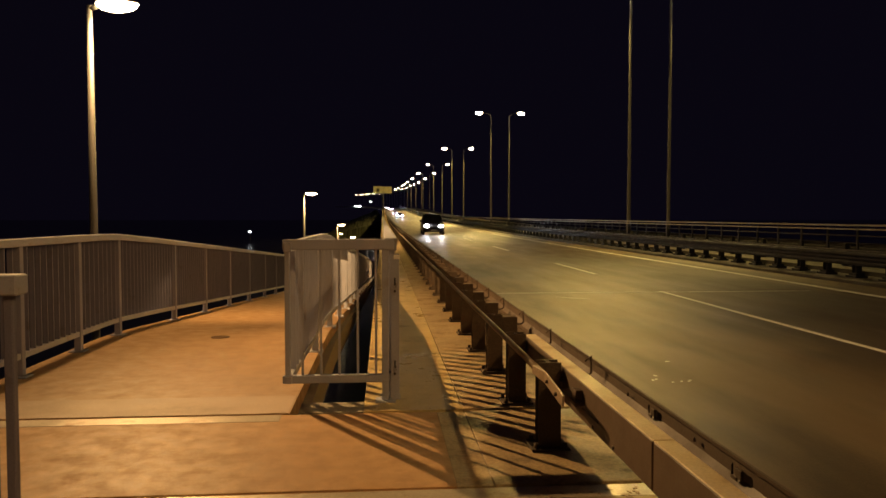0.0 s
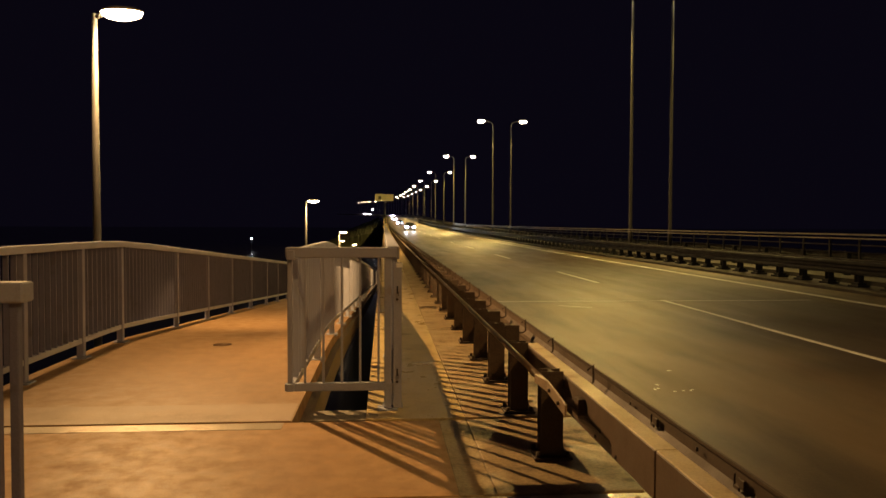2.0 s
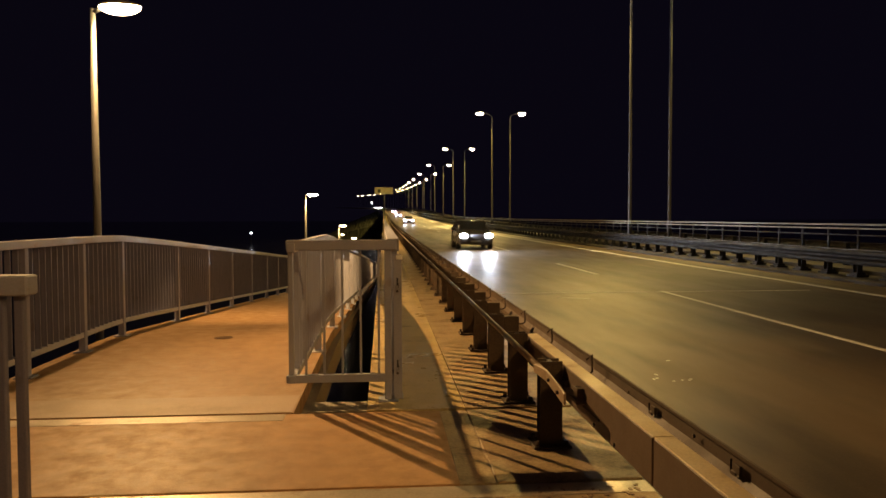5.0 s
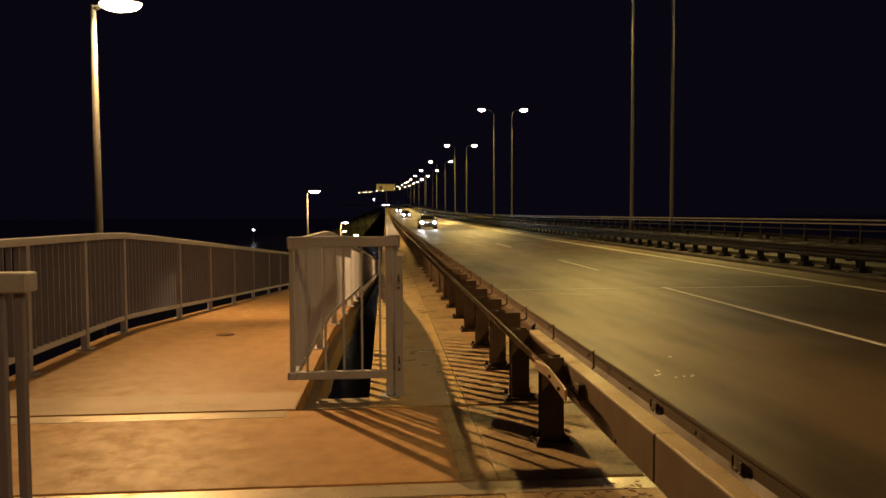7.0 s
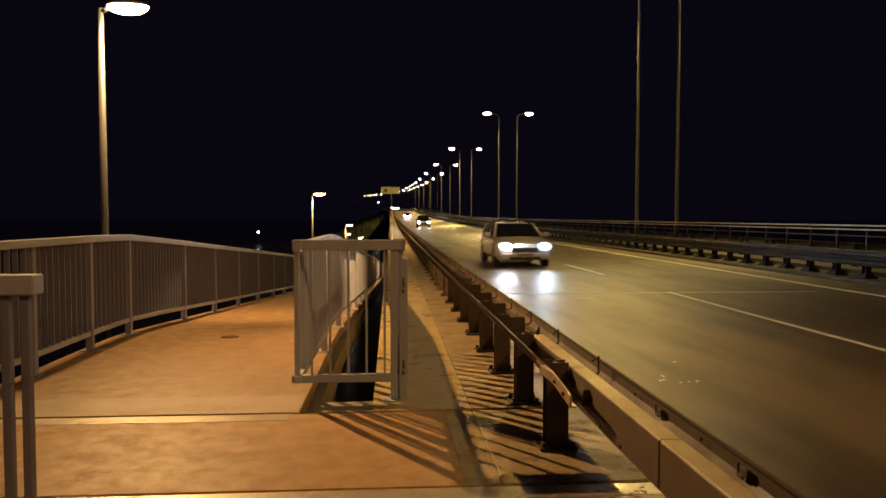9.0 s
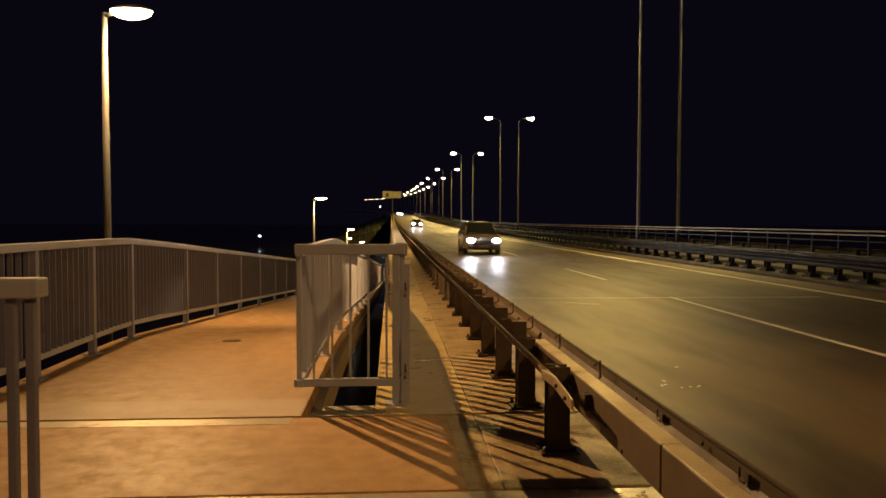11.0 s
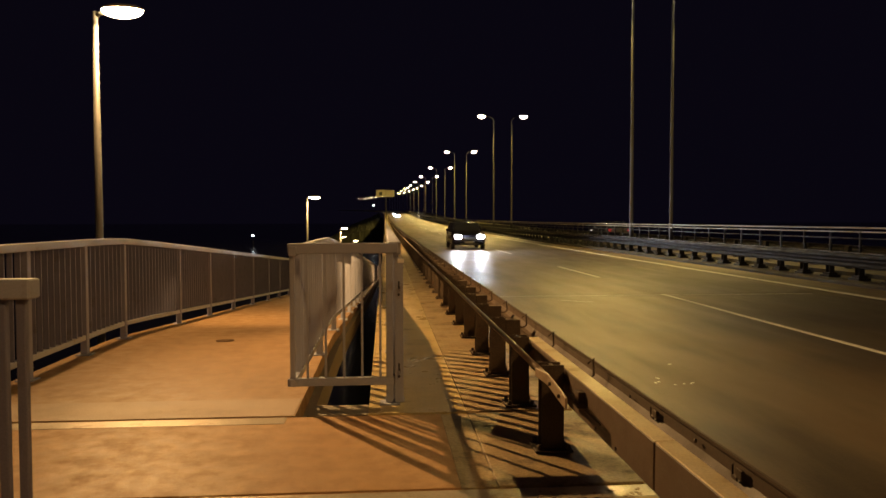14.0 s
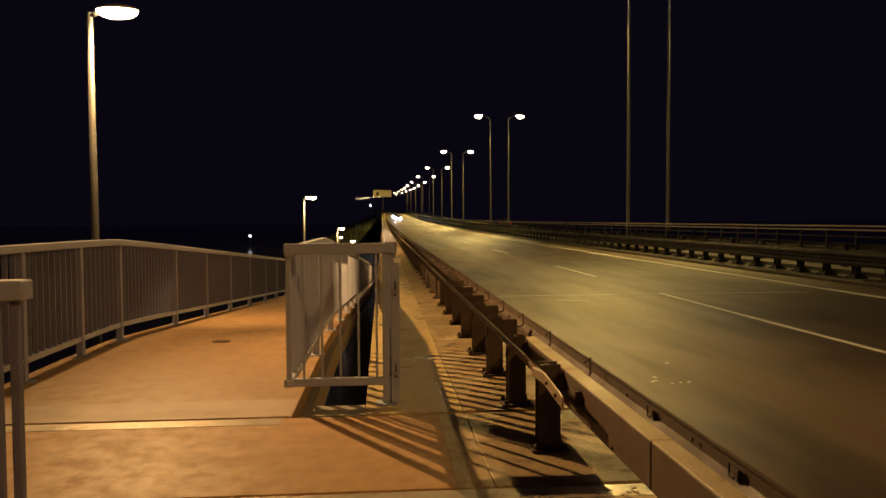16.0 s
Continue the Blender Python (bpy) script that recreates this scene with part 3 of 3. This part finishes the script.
def far_barrier():
    thing = tagged(new("median_barrier"), "dark steel crash barrier with raised top rail along the median", "crash barrier")
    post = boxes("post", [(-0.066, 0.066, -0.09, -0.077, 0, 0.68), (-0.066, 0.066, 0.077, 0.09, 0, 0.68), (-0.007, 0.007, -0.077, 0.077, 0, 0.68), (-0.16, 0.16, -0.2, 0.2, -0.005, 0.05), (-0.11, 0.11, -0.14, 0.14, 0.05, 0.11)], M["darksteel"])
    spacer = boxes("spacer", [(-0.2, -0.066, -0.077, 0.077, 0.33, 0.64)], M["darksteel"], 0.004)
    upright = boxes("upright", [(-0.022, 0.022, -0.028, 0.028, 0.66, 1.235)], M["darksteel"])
    for k in range(200):
        y = 6.3 + 1.214 * k
        ob = part("post", post, thing, at=pose(11.64 + road_x(y), y, -0.04 + road_z(y)))
        if k < 60:
            part("spacer", spacer, ob)
            part("upright", upright, ob)
    far = [y for y in LONG if -25 < y < 460]
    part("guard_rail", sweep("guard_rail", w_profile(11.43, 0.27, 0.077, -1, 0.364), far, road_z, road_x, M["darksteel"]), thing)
    # a thin paler strip paints the highlight along the guard rail's upper edge
    part("edge_highlight", sweep("edge_highlight", rect(11.40, 11.44, 0.636, 0.649), far, road_z, road_x, M["farbeam"]), thing)
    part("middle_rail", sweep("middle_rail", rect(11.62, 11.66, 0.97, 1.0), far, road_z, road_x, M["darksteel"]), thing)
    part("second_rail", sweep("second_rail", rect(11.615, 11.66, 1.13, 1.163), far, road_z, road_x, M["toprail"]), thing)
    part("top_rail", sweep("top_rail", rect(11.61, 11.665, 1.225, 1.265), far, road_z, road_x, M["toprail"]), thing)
    other = tagged(new("opposite_barrier"), "dark steel crash barrier along the opposite carriageway's kerb", "crash barrier")
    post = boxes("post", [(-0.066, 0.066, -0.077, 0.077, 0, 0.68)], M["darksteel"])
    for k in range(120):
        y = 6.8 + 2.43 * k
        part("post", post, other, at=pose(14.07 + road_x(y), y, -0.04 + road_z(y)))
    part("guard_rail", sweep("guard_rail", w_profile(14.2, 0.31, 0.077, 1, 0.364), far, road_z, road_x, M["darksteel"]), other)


far_barrier()


# ---- lamps ----
def head_mesh(name, rx, ry, z0, z1, mat, up=True):
    """A flattened half-shell: the housing (up) or the lens (down) of a lamp head."""
    verts, faces, n, rings = [], [], 14, 4
    for r in range(rings + 1):
        a = r / rings * math.pi / 2
        for k in range(n):
            b = 2 * math.pi * k / n
            verts.append((rx * math.cos(a) * math.cos(b), ry * math.cos(a) * math.sin(b), z0 + (z1 - z0) * math.sin(a)))
    for r in range(rings):
        for k in range(n):
            p, q = r * n + k, r * n + (k + 1) % n
            faces.append((p, q, q + n, p + n))
    faces.append(tuple(range(n)))
    return mesh_of(name, verts, faces, mat, True)


def light(name, at, power, colour, size, cone, aim=(0, 0, -1), blend=0.35):
    la = bpy.data.lights.new(name, "SPOT")
    la.energy, la.color, la.shadow_soft_size, la.spot_size, la.spot_blend = power, colour, size, radians(cone), blend
    ob = new(name, la)
    ob.matrix_basis = look(at, Vector(at) + Vector(aim))
    return ob


def foot_lamp(y, lens, powered=True, tall=4.5, share=1.0):
    x, z = -3.9 + path_x(y), path_z(y) - 0.4
    h = tall + 0.4
    thing = tagged(new("path_lamp"), "slim steel lamp post with a lit orange lamp beside the footpath", "street lamp", "lamps along the footpath")
    thing.matrix_basis = pose(x, y, z)
    part("pole", tube("pole", [(0, 0, -8.6 - z), (0, 0, 2), (0, 0, h)], [0.07, 0.052, 0.036], M["pole"]), thing)
    part("arm", tube("arm", [(0, 0, h - 0.05), (0.12, 0, h + 0.0)], [0.035, 0.03], M["pole"]), thing)
    part("housing", head_mesh("housing", 0.29, 0.165, 0, 0.07, M["housing"]), thing, at=pose(0.36, 0, h + 0.035))
    part("lens", head_mesh("lens", 0.28, 0.16, 0, -0.11, lens), thing, "glowing orange lens", at=pose(0.36, 0, h + 0.03))
    if powered:
        # the lens throws its light along the path to both sides, and little straight down
        at = (x + 0.36, y, z + h - 0.115)
        light("path_lamp_light", at, FOOT_LAMP_POWER * share, SODIUM, 0.028, 116, (0.92, -0.55, -0.3), 1.0)
        light("path_lamp_light", at, FOOT_LAMP_POWER * share, SODIUM, 0.028, 108, (0.45, 0.8, -0.5), 1.0)
        light("path_lamp_light", at, FOOT_LAMP_POWER * 0.2 * share, SODIUM, 0.028, 165)
    return thing


for k, y in enumerate((-16.8, 10.35, 37.3, 64.5, 91.8, 118.8)):
    foot_lamp(y, M["lens_foot"], k < 4, 4.35 if k < 2 else 4.5, 0.04 if k < 1 else (1.0 if k < 2 else 1.2))


def road_lamp(x, y, side, power, colour, lens):
    z = road_z(y) - 0.04
    h = 12.24
    thing = tagged(new("street_lamp"), "tall galvanised street lamp with a curved arm, lit, on the median", "street lamp", "street lamps on the median")
    thing.matrix_basis = pose(x + road_x(y), y, z)
    curve = [(side * 0.8 * (1 - math.cos(a)), 0, h + 0.5 * math.sin(a)) for a in [math.pi / 2 * i / 8 for i in range(9)]]
    part("pole", tube("pole", [(0, 0, 0), (0, 0, 1.2), (0, 0, 1.3), (0, 0, h)] + curve[1:] + [(side * 1.02, 0, h + 0.5)], [0.12, 0.115, 0.092, 0.055] + [0.045] * 9, M["roadpole"], 8), thing)
    part("housing", head_mesh("housing", 0.42, 0.26, 0, 0.1, M["housing"]), thing, at=pose(side * 1.34, 0, h + 0.565))
    part("lens", head_mesh("lens", 0.4, 0.26, 0, -0.26, lens), thing, "glowing yellow-white lens", at=pose(side * 1.34, 0, h + 0.56))
    if power:
        light("street_lamp_light", (x + road_x(y) + side * 1.34, y, z + h + 0.2), power, colour, 0.3, 156, (side * 0.7, 0, -1), 0.5)


for k in range(-1, 18):
    y = 35.0 + 45.7 * k
    share, colour = (0.52, (1.0, 0.53, 0.16)) if k < 0 else ((0.76, 1.6, 2.8)[min(k, 2)], ROAD_SODIUM)
    lens = M["lens_road"] if k < 7 else M["lens_distant"]
    road_lamp(11.92, y, -1, ROAD_LAMP_POWER * share if k < 8 else 0, colour, lens)
    road_lamp(13.9, y, 1, ROAD_LAMP_POWER * share if k < 4 else 0, colour, lens)


# ---- sign and far lights ----
def road_sign():
    y = 150.0
    thing = tagged(new("road_sign"), "two large dull yellow sign panels on a post beside the bridge", "road sign")
    thing.matrix_basis = pose(0.15, y, road_z(y))
    part("post", tube("post", [(0, 0.1, 0), (0, 0.1, 6.75)], [0.12, 0.1], M["roadpole"], 8), thing)
    part("panel", boxes("panel", [(-1.95, -0.02, -0.04, 0.04, 5.5, 6.9)], M["sign_back"], 0.02), thing, "dull yellow panel")
    part("panel", boxes("panel", [(0.02, 1.7, -0.04, 0.04, 5.55, 6.85)], M["sign_back"], 0.02), thing, "dull yellow panel")
    part("symbol", boxes("symbol", [(-1.35, -0.75, -0.055, -0.042, 5.8, 6.5)], M["sign_dark"], 0.004), thing, "plain dark block")


road_sign()


def far_lamp(x, y, z):
    thing = tagged(new("far_lamp"), "small distant lamp post with a white light", "street lamp", "distant lamps")
    thing.matrix_basis = pose(x, y, z)
    part("pole", tube("pole", [(0, 0, -9 - z), (0, 0, 0)], [0.09, 0.06], M["roadpole"], 6), thing)
    part("lens", head_mesh("lens", 0.5, 0.5, -0.4, 0.3, M["lens_white"]), thing, "small white light")


far_lamp(-52.8, 300, -4.1)
far_lamp(-6.6, 420, 10.4)


# ---- vehicles ----
def paint(name, colour, metal=0.3, coat=0.12, shine=0.3):
    m = material(name, colour, 0.17, metal=metal, scale=3, vary=0.08, fine=200, bump=0.0, gloss_vary=0.05, specular=shine)
    m.node_tree.nodes["Principled BSDF"].inputs["Coat Weight"].default_value = coat
    return m


M["car_dark"] = paint("dark_car_paint", (0.005, 0.005, 0.007), 0.0, 0.04, 0.12)
M["car_grey"] = paint("dark_grey_car_paint", (0.05, 0.05, 0.055))
M["car_silver"] = paint("silver_car_paint", (0.5, 0.48, 0.46), 0.15)
M["car_beige"] = paint("light_metallic_car_paint", (0.13, 0.11, 0.095), 0.3)
M["car_dim"] = paint("grey_silver_car_paint", (0.1, 0.1, 0.1), 0.2)
M["glass"] = material("dark_car_glass", (0.012, 0.013, 0.016), 0.08, scale=3, vary=0.1, bump=0.0, gloss_vary=0.02)
M["tyre"] = material("tyre_rubber", (0.018, 0.018, 0.018), 0.8, scale=30, vary=0.2)
M["rim"] = material("alloy_rim", (0.14, 0.14, 0.14), 0.45, metal=0.6, scale=10, vary=0.1)
M["trim"] = material("black_plastic_trim", (0.015, 0.015, 0.016), 0.5, scale=20, vary=0.2)
M["plate"] = material("plain_plate", (0.14, 0.14, 0.13), 0.5, scale=20, vary=0.05)
M["chrome"] = material("door_chrome", (0.6, 0.6, 0.6), 0.2, metal=1.0, scale=20, vary=0.05)
M["lamp_white"] = glow("lit_white_headlight", (1.0, 0.95, 0.98), 24)
M["lamp_blue"] = glow("lit_bluish_headlight", (0.3, 0.62, 1.0), 9)
M["lamp_dim"] = glow("dim_headlight", (1.0, 0.95, 0.9), 4)
M["lamp_strong"] = glow("lit_strong_headlight", (0.9, 0.92, 1.0), 75)
M["lamp_red"] = material("lit_tail_light", (0.2, 0.008, 0.008), 0.3, emit=(1.0, 0.04, 0.06), power=0.3)
M["lamp_far"] = glow("lit_distant_headlight", (0.95, 0.97, 1.0), 160)
# the beam comes from a small projector inside each headlight, set back at an angle, so that little of it falls just before the car
BEAM = {M["lamp_white"]: glow("white_beam", (0.92, 0.95, 1.0), 9000), M["lamp_blue"]: glow("bluish_beam", (0.62, 0.84, 1.0), 9000),
        M["lamp_strong"]: glow("strong_beam", (0.85, 0.9, 1.0), 22000), M["lamp_far"]: glow("distant_beam", (0.95, 0.97, 1.0), 9000)}
BEAM_TURN = Vector((0.25, -0.3, 0.92)).to_track_quat("Z", "Y").to_matrix().to_4x4()


def loft(name, rings, mat, smooth=True):
    n = len(rings[0])
    verts = [p for ring in rings for p in ring]
    faces = []
    for i in range(len(rings) - 1):
        for j in range(n):
            a, b = i * n + j, i * n + (j + 1) % n
            faces.append((a, b, b + n, a + n))
    faces += [tuple(range(n)), tuple(range((len(rings) - 1) * n, len(rings) * n))]
    me = mesh_of(name, verts, faces, mat, smooth)
    me.set_sharp_from_angle(angle=radians(35))
    return me


def quad_plate(name, corners, mat, thick=0.012):
    """A thin pane with four corners."""
    c = [Vector(p) for p in corners]
    normal = (c[1] - c[0]).cross(c[2] - c[0]).normalized() * thick
    verts = [tuple(p + normal) for p in c] + [tuple(p - normal) for p in c]
    return mesh_of(name, verts, [(0, 1, 2, 3), (7, 6, 5, 4), (0, 4, 5, 1), (1, 5, 6, 2), (2, 6, 7, 3), (3, 7, 4, 0)], mat)


def car(label, body_mat, length, width, height, belt, hood, nose, cowl, roof_front, roof_back, tail_top, lights, light_z, rails=False, lamp_apart=0.62, lamp_size=0.2, cladding=False):
    """A car whose nose looks to -y, with its middle at the origin. cowl, roof_front, roof_back and tail_top are distances from the nose."""
    thing = tagged(new("car"), label, "car")
    w, f = width / 2, -length / 2
    back = length / 2
    front_wheel, back_wheel = f + 0.85, back - 0.85
    ground, arch = 0.24, 0.64

    def ring(y, hw, zb, zt):
        return [(-hw * 0.9, y, zb), (-hw, y, zb + 0.12), (-hw * 1.0, y, (zb + zt) / 2 + 0.08), (-hw * 0.96, y, zt - 0.07), (-hw * 0.86, y, zt), (0, y, zt + 0.025),
                (hw * 0.86, y, zt), (hw * 0.96, y, zt - 0.07), (hw * 1.0, y, (zb + zt) / 2 + 0.08), (hw, y, zb + 0.12), (hw * 0.9, y, zb)]

    def top(y):
        d = y - f
        if d < cowl:
            return nose + (hood - nose) * min(1, d / (cowl * 0.55)) + (belt - hood) * max(0, (d - cowl * 0.55) / (cowl * 0.45))
        return belt + 0.06 * (d - cowl) / (length - cowl)

    rings = [ring(f, w * 0.78, 0.36, nose - 0.12), ring(f + 0.05, w * 0.88, 0.28, nose - 0.03), ring(f + 0.2, w * 0.96, ground, top(f + 0.2))]
    for wy in (front_wheel, back_wheel):
        rings += [ring(wy - 0.40, w, ground, top(wy - 0.40)), ring(wy - 0.33, w, 0.42, top(wy - 0.33)), ring(wy - 0.17, w, arch, top(wy - 0.17)),
                  ring(wy + 0.17, w, arch, top(wy + 0.17)), ring(wy + 0.33, w, 0.42, top(wy + 0.33)), ring(wy + 0.40, w, ground, top(wy + 0.40))]
        if wy == front_wheel:
            rings += [ring(f + cowl + 0.35, w, ground, top(f + cowl + 0.35)), ring(0.4, w, ground, top(0.4))]
    rings += [ring(back - 0.15, w * 0.97, 0.3, top(back - 0.15)), ring(back, w * 0.88, 0.42, top(back) - 0.06)]
    rings.sort(key=lambda r: r[0][1])
    part("body", loft("body", rings, body_mat), thing)
    # greenhouse
    zb, zr = belt + 0.02, height
    bw, rw = w * 0.88, w * 0.70
    yb0, yr0, yr1, yb1 = f + cowl, f + roof_front, f + roof_back, f + tail_top
    lo = [(-bw, yb0, zb), (bw, yb0, zb), (bw, yb1, zb + 0.04), (-bw, yb1, zb + 0.04)]
    hi = [(-rw, yr0, zr - 0.05), (rw, yr0, zr - 0.05), (rw, yr1, zr - 0.05), (-rw, yr1, zr - 0.05)]
    part("windscreen", quad_plate("windscreen", [lo[0], lo[1], hi[1], hi[0]], M["glass"]), thing, "dark windscreen")
    part("rear_window", quad_plate("rear_window", [lo[2], lo[3], hi[3], hi[2]], M["glass"]), thing)
    for a, b, c, d in ((lo[0], lo[3], hi[3], hi[0]), (lo[1], lo[2], hi[2], hi[1])):
        win = part("side_window", quad_plate("side_window", [a, b, c, d], M["glass"]), thing)
        for s in (0.36, 0.68):
            p, q = Vector(a).lerp(Vector(b), s), Vector(d).lerp(Vector(c), s)
            part("pillar", tube("pillar", [p, q], [0.035, 0.03], body_mat, 6), win)
    for p, q in zip(lo, hi):
        part("pillar", tube("pillar", [p, q], [0.045, 0.04], body_mat, 6), thing)
    part("roof", loft("roof", [[(-rw - 0.03, y, zr - 0.07), (-rw * 0.8, y, zr - 0.02 + up), (0, y, zr + up), (rw * 0.8, y, zr - 0.02 + up), (rw + 0.03, y, zr - 0.07)]
                              for y, up in ((yr0 - 0.03, -0.03), (yr0 + 0.25, 0.0), ((yr0 + yr1) / 2, 0.015), (yr1 - 0.2, 0.0), (yr1 + 0.04, -0.03))], body_mat), thing)
    if rails:
        for s in (-1, 1):
            part("roof_rail", tube("roof_rail", [(s * rw * 0.92, yr0 + 0.2, zr - 0.02), (s * rw * 0.92, yr0 + 0.3, zr + 0.05), (s * rw * 0.92, yr1 - 0.3, zr + 0.05), (s * rw * 0.92, yr1 - 0.2, zr - 0.02)],
                                   [0.018] * 4, M["chrome"], 6), thing)
    if cladding:
        for s in (-1, 1):
            part("side_skirt", boxes("side_skirt", [(s * w - 0.02, s * w + 0.02, front_wheel + 0.36, back_wheel - 0.36, 0.22, 0.46)], M["trim"], 0.012), thing, "black plastic side skirt")
            part("waist_strip", boxes("waist_strip", [(s * w - 0.015, s * w + 0.012, front_wheel + 0.4, back_wheel + 0.5, belt - 0.07, belt - 0.035)], M["trim"], 0.006), thing)
    # front
    part("grille", boxes("grille", [(-0.42, 0.42, f - 0.012, f + 0.05, nose - 0.28, nose - 0.13)], M["trim"], 0.01), thing, "black grille")
    part("bumper", boxes("bumper", [(-w * 0.8, w * 0.8, f - 0.012, f + 0.1, 0.36, 0.47)], body_mat, 0.02), thing)
    part("air_intake", boxes("air_intake", [(-w * 0.55, w * 0.55, f - 0.008, f + 0.05, 0.25, 0.35)], M["trim"], 0.01), thing)
    part("number_plate", boxes("number_plate", [(-0.26, 0.26, f - 0.026, f - 0.013, 0.37, 0.46)], M["plate"], 0.002), thing, "plain pale plate")
    for s, lamp in zip((-1, 1), lights):
        ob = part("headlight", head_mesh("headlight", lamp_size, lamp_size * 0.6, 0, 0.03, lamp), thing, "lit headlight", at=pose(s * lamp_apart, f - 0.03, light_z, 90, 0, 0))
        spot = pose(0, 0, 0.085, -90, 0, 0) @ BEAM_TURN
        if lamp in BEAM:
            part("projector", head_mesh("projector", 0.075, 0.075, 0, 0.004, BEAM[lamp]), ob, at=spot)
            part("reflector", head_mesh("reflector", 0.09, 0.09, -0.003, -0.03, M["trim"]), ob, at=spot)
        mirror = part("mirror", boxes("mirror", [(-0.11, 0.11, -0.06, 0.06, -0.07, 0.08)], body_mat, 0.03), thing, at=pose(s * (w + 0.1), f + cowl + 0.35, belt + 0.07))
        part("mirror_arm", boxes("mirror_arm", [(-0.14, 0.0, -0.02, 0.02, -0.06, -0.03)] if s > 0 else [(0.0, 0.14, -0.02, 0.02, -0.06, -0.03)], M["trim"]), mirror)
        part("tail_light", boxes("tail_light", [(s * (w - 0.16) - 0.1, s * (w - 0.16) + 0.1, back - 0.03, back + 0.03, belt - 0.22, belt - 0.04)], M["lamp_red"], 0.01), thing, "glowing red tail light")
        for d in (cowl + 0.95, cowl + 1.85):
            part("door_handle", boxes("door_handle", [(s * (w + 0.005) - 0.015, s * (w + 0.005) + 0.015, f + d, f + d + 0.2, belt - 0.17, belt - 0.13)], M["chrome"], 0.004), thing)
        for wy in (front_wheel, back_wheel):
            profile = [(-0.1, 0.2), (-0.1, 0.29), (-0.08, 0.325), (0.08, 0.325), (0.1, 0.29), (0.1, 0.2)]
            n = 20
            rings_t = [[(x, r * math.cos(2 * math.pi * k / n), r * math.sin(2 * math.pi * k / n)) for x, r in profile] for k in range(n)]
            verts = [p for r in rings_t for p in r]
            m = len(profile)
            faces = [(k * m + j, k * m + (j + 1) % m, ((k + 1) % n) * m + (j + 1) % m, ((k + 1) % n) * m + j) for k in range(n) for j in range(m)]
            wheel = part("wheel", mesh_of("wheel", verts, faces, M["tyre"], True), thing, "black rubber tyre", at=pose(s * (w - 0.09), wy, 0.325))
            rim = part("rim", loft("rim", [[(x, r * math.cos(2 * math.pi * k / 10), r * math.sin(2 * math.pi * k / 10)) for k in range(10)] for x, r in ((-0.085, 0.205), (-0.06, 0.12), (0.06, 0.12), (0.085, 0.205))], M["rim"]), wheel)
    return thing


def drive(thing, x, y0, t0, speed, away=False):
    ts = [0, 0.05, 0.1, 0.2, 0.4, 0.7] + [1 + 0.5 * k for k in range(30)] + [15.9, 15.95, 16.0]
    out = []
    for t in ts:
        y = y0 + (speed if away else -speed) * (t - t0)
        slope = math.degrees(math.atan(road_z(y + 1) - road_z(y)))
        out.append((t, pose(x + road_x(y), y, road_z(y) + ROAD, slope, 0, 180 if away else 0)))
    walk(thing, out)


white, blue, strong, far_white = M["lamp_white"], M["lamp_blue"], M["lamp_strong"], M["lamp_far"]
suv = car("dark boxy off-road car with lit headlights and roof rails", M["car_dark"], 4.5, 1.88, 1.8, 1.12, 1.05, 0.98, 1.25, 1.75, 4.2, 4.4, (white, white), 0.76, rails=True, lamp_size=0.22)
hatch = car("dark grey hatchback with bright bluish headlights", M["car_grey"], 4.2, 1.78, 1.47, 0.95, 0.87, 0.77, 1.15, 1.95, 3.6, 4.05, (strong, strong), 0.69, lamp_size=0.2)
estate = car("silver estate car with one bluish and one white headlight", M["car_silver"], 4.6, 1.8, 1.44, 0.95, 0.87, 0.77, 1.3, 2.1, 4.1, 4.5, (white, blue), 0.68, rails=True)
van = car("tall light metallic hatchback with lit white headlights", M["car_beige"], 4.2, 1.78, 1.62, 1.02, 0.94, 0.84, 1.05, 1.85, 3.85, 4.15, (white, white), 0.7, cladding=True)
dark_suv = car("dark estate car with very strong headlights and roof rails", M["car_dark"], 4.5, 1.84, 1.5, 0.98, 0.9, 0.8, 1.3, 2.0, 4.1, 4.4, (strong, strong), 0.7, rails=True, lamp_size=0.2)
follower = car("dark saloon far down the bridge with lit headlights", M["car_grey"], 4.5, 1.8, 1.45, 0.94, 0.86, 0.77, 1.3, 2.1, 3.5, 4.2, (far_white, far_white), 0.68, lamp_size=0.32)
last = car("dark car at the tail of the traffic with lit headlights", M["car_dark"], 4.5, 1.8, 1.5, 0.96, 0.88, 0.79, 1.3, 2.1, 3.5, 4.2, (far_white, far_white), 0.7, lamp_size=0.32)
away_car = car("grey silver saloon driving away with red tail lights", M["car_dim"], 4.5, 1.78, 1.47, 0.95, 0.87, 0.77, 1.3, 2.1, 3.6, 4.2, (M["lamp_dim"], M["lamp_dim"]), 0.68)


def motions():
    # x of the lane, y of the car's middle at a time, speed in metres a second
    drive(suv, 4.36, 65.0, 0.0, 40.0)
    drive(hatch, 4.52, 62.8, 4.2, 30.9)
    drive(estate, 4.25, 25.35, 9.0, 25.4)
    drive(van, 4.4, 6.4, 12.0, 30.9)
    drive(dark_suv, 4.5, 26.2, 14.5, 30.9)
    drive(follower, 4.5, 213.0, 16.0, 33.0)
    drive(last, 4.4, 262.0, 16.0, 32.0)
    drive(away_car, 17.1, 26.0, 12.8, 24.3, away=True)


motions()
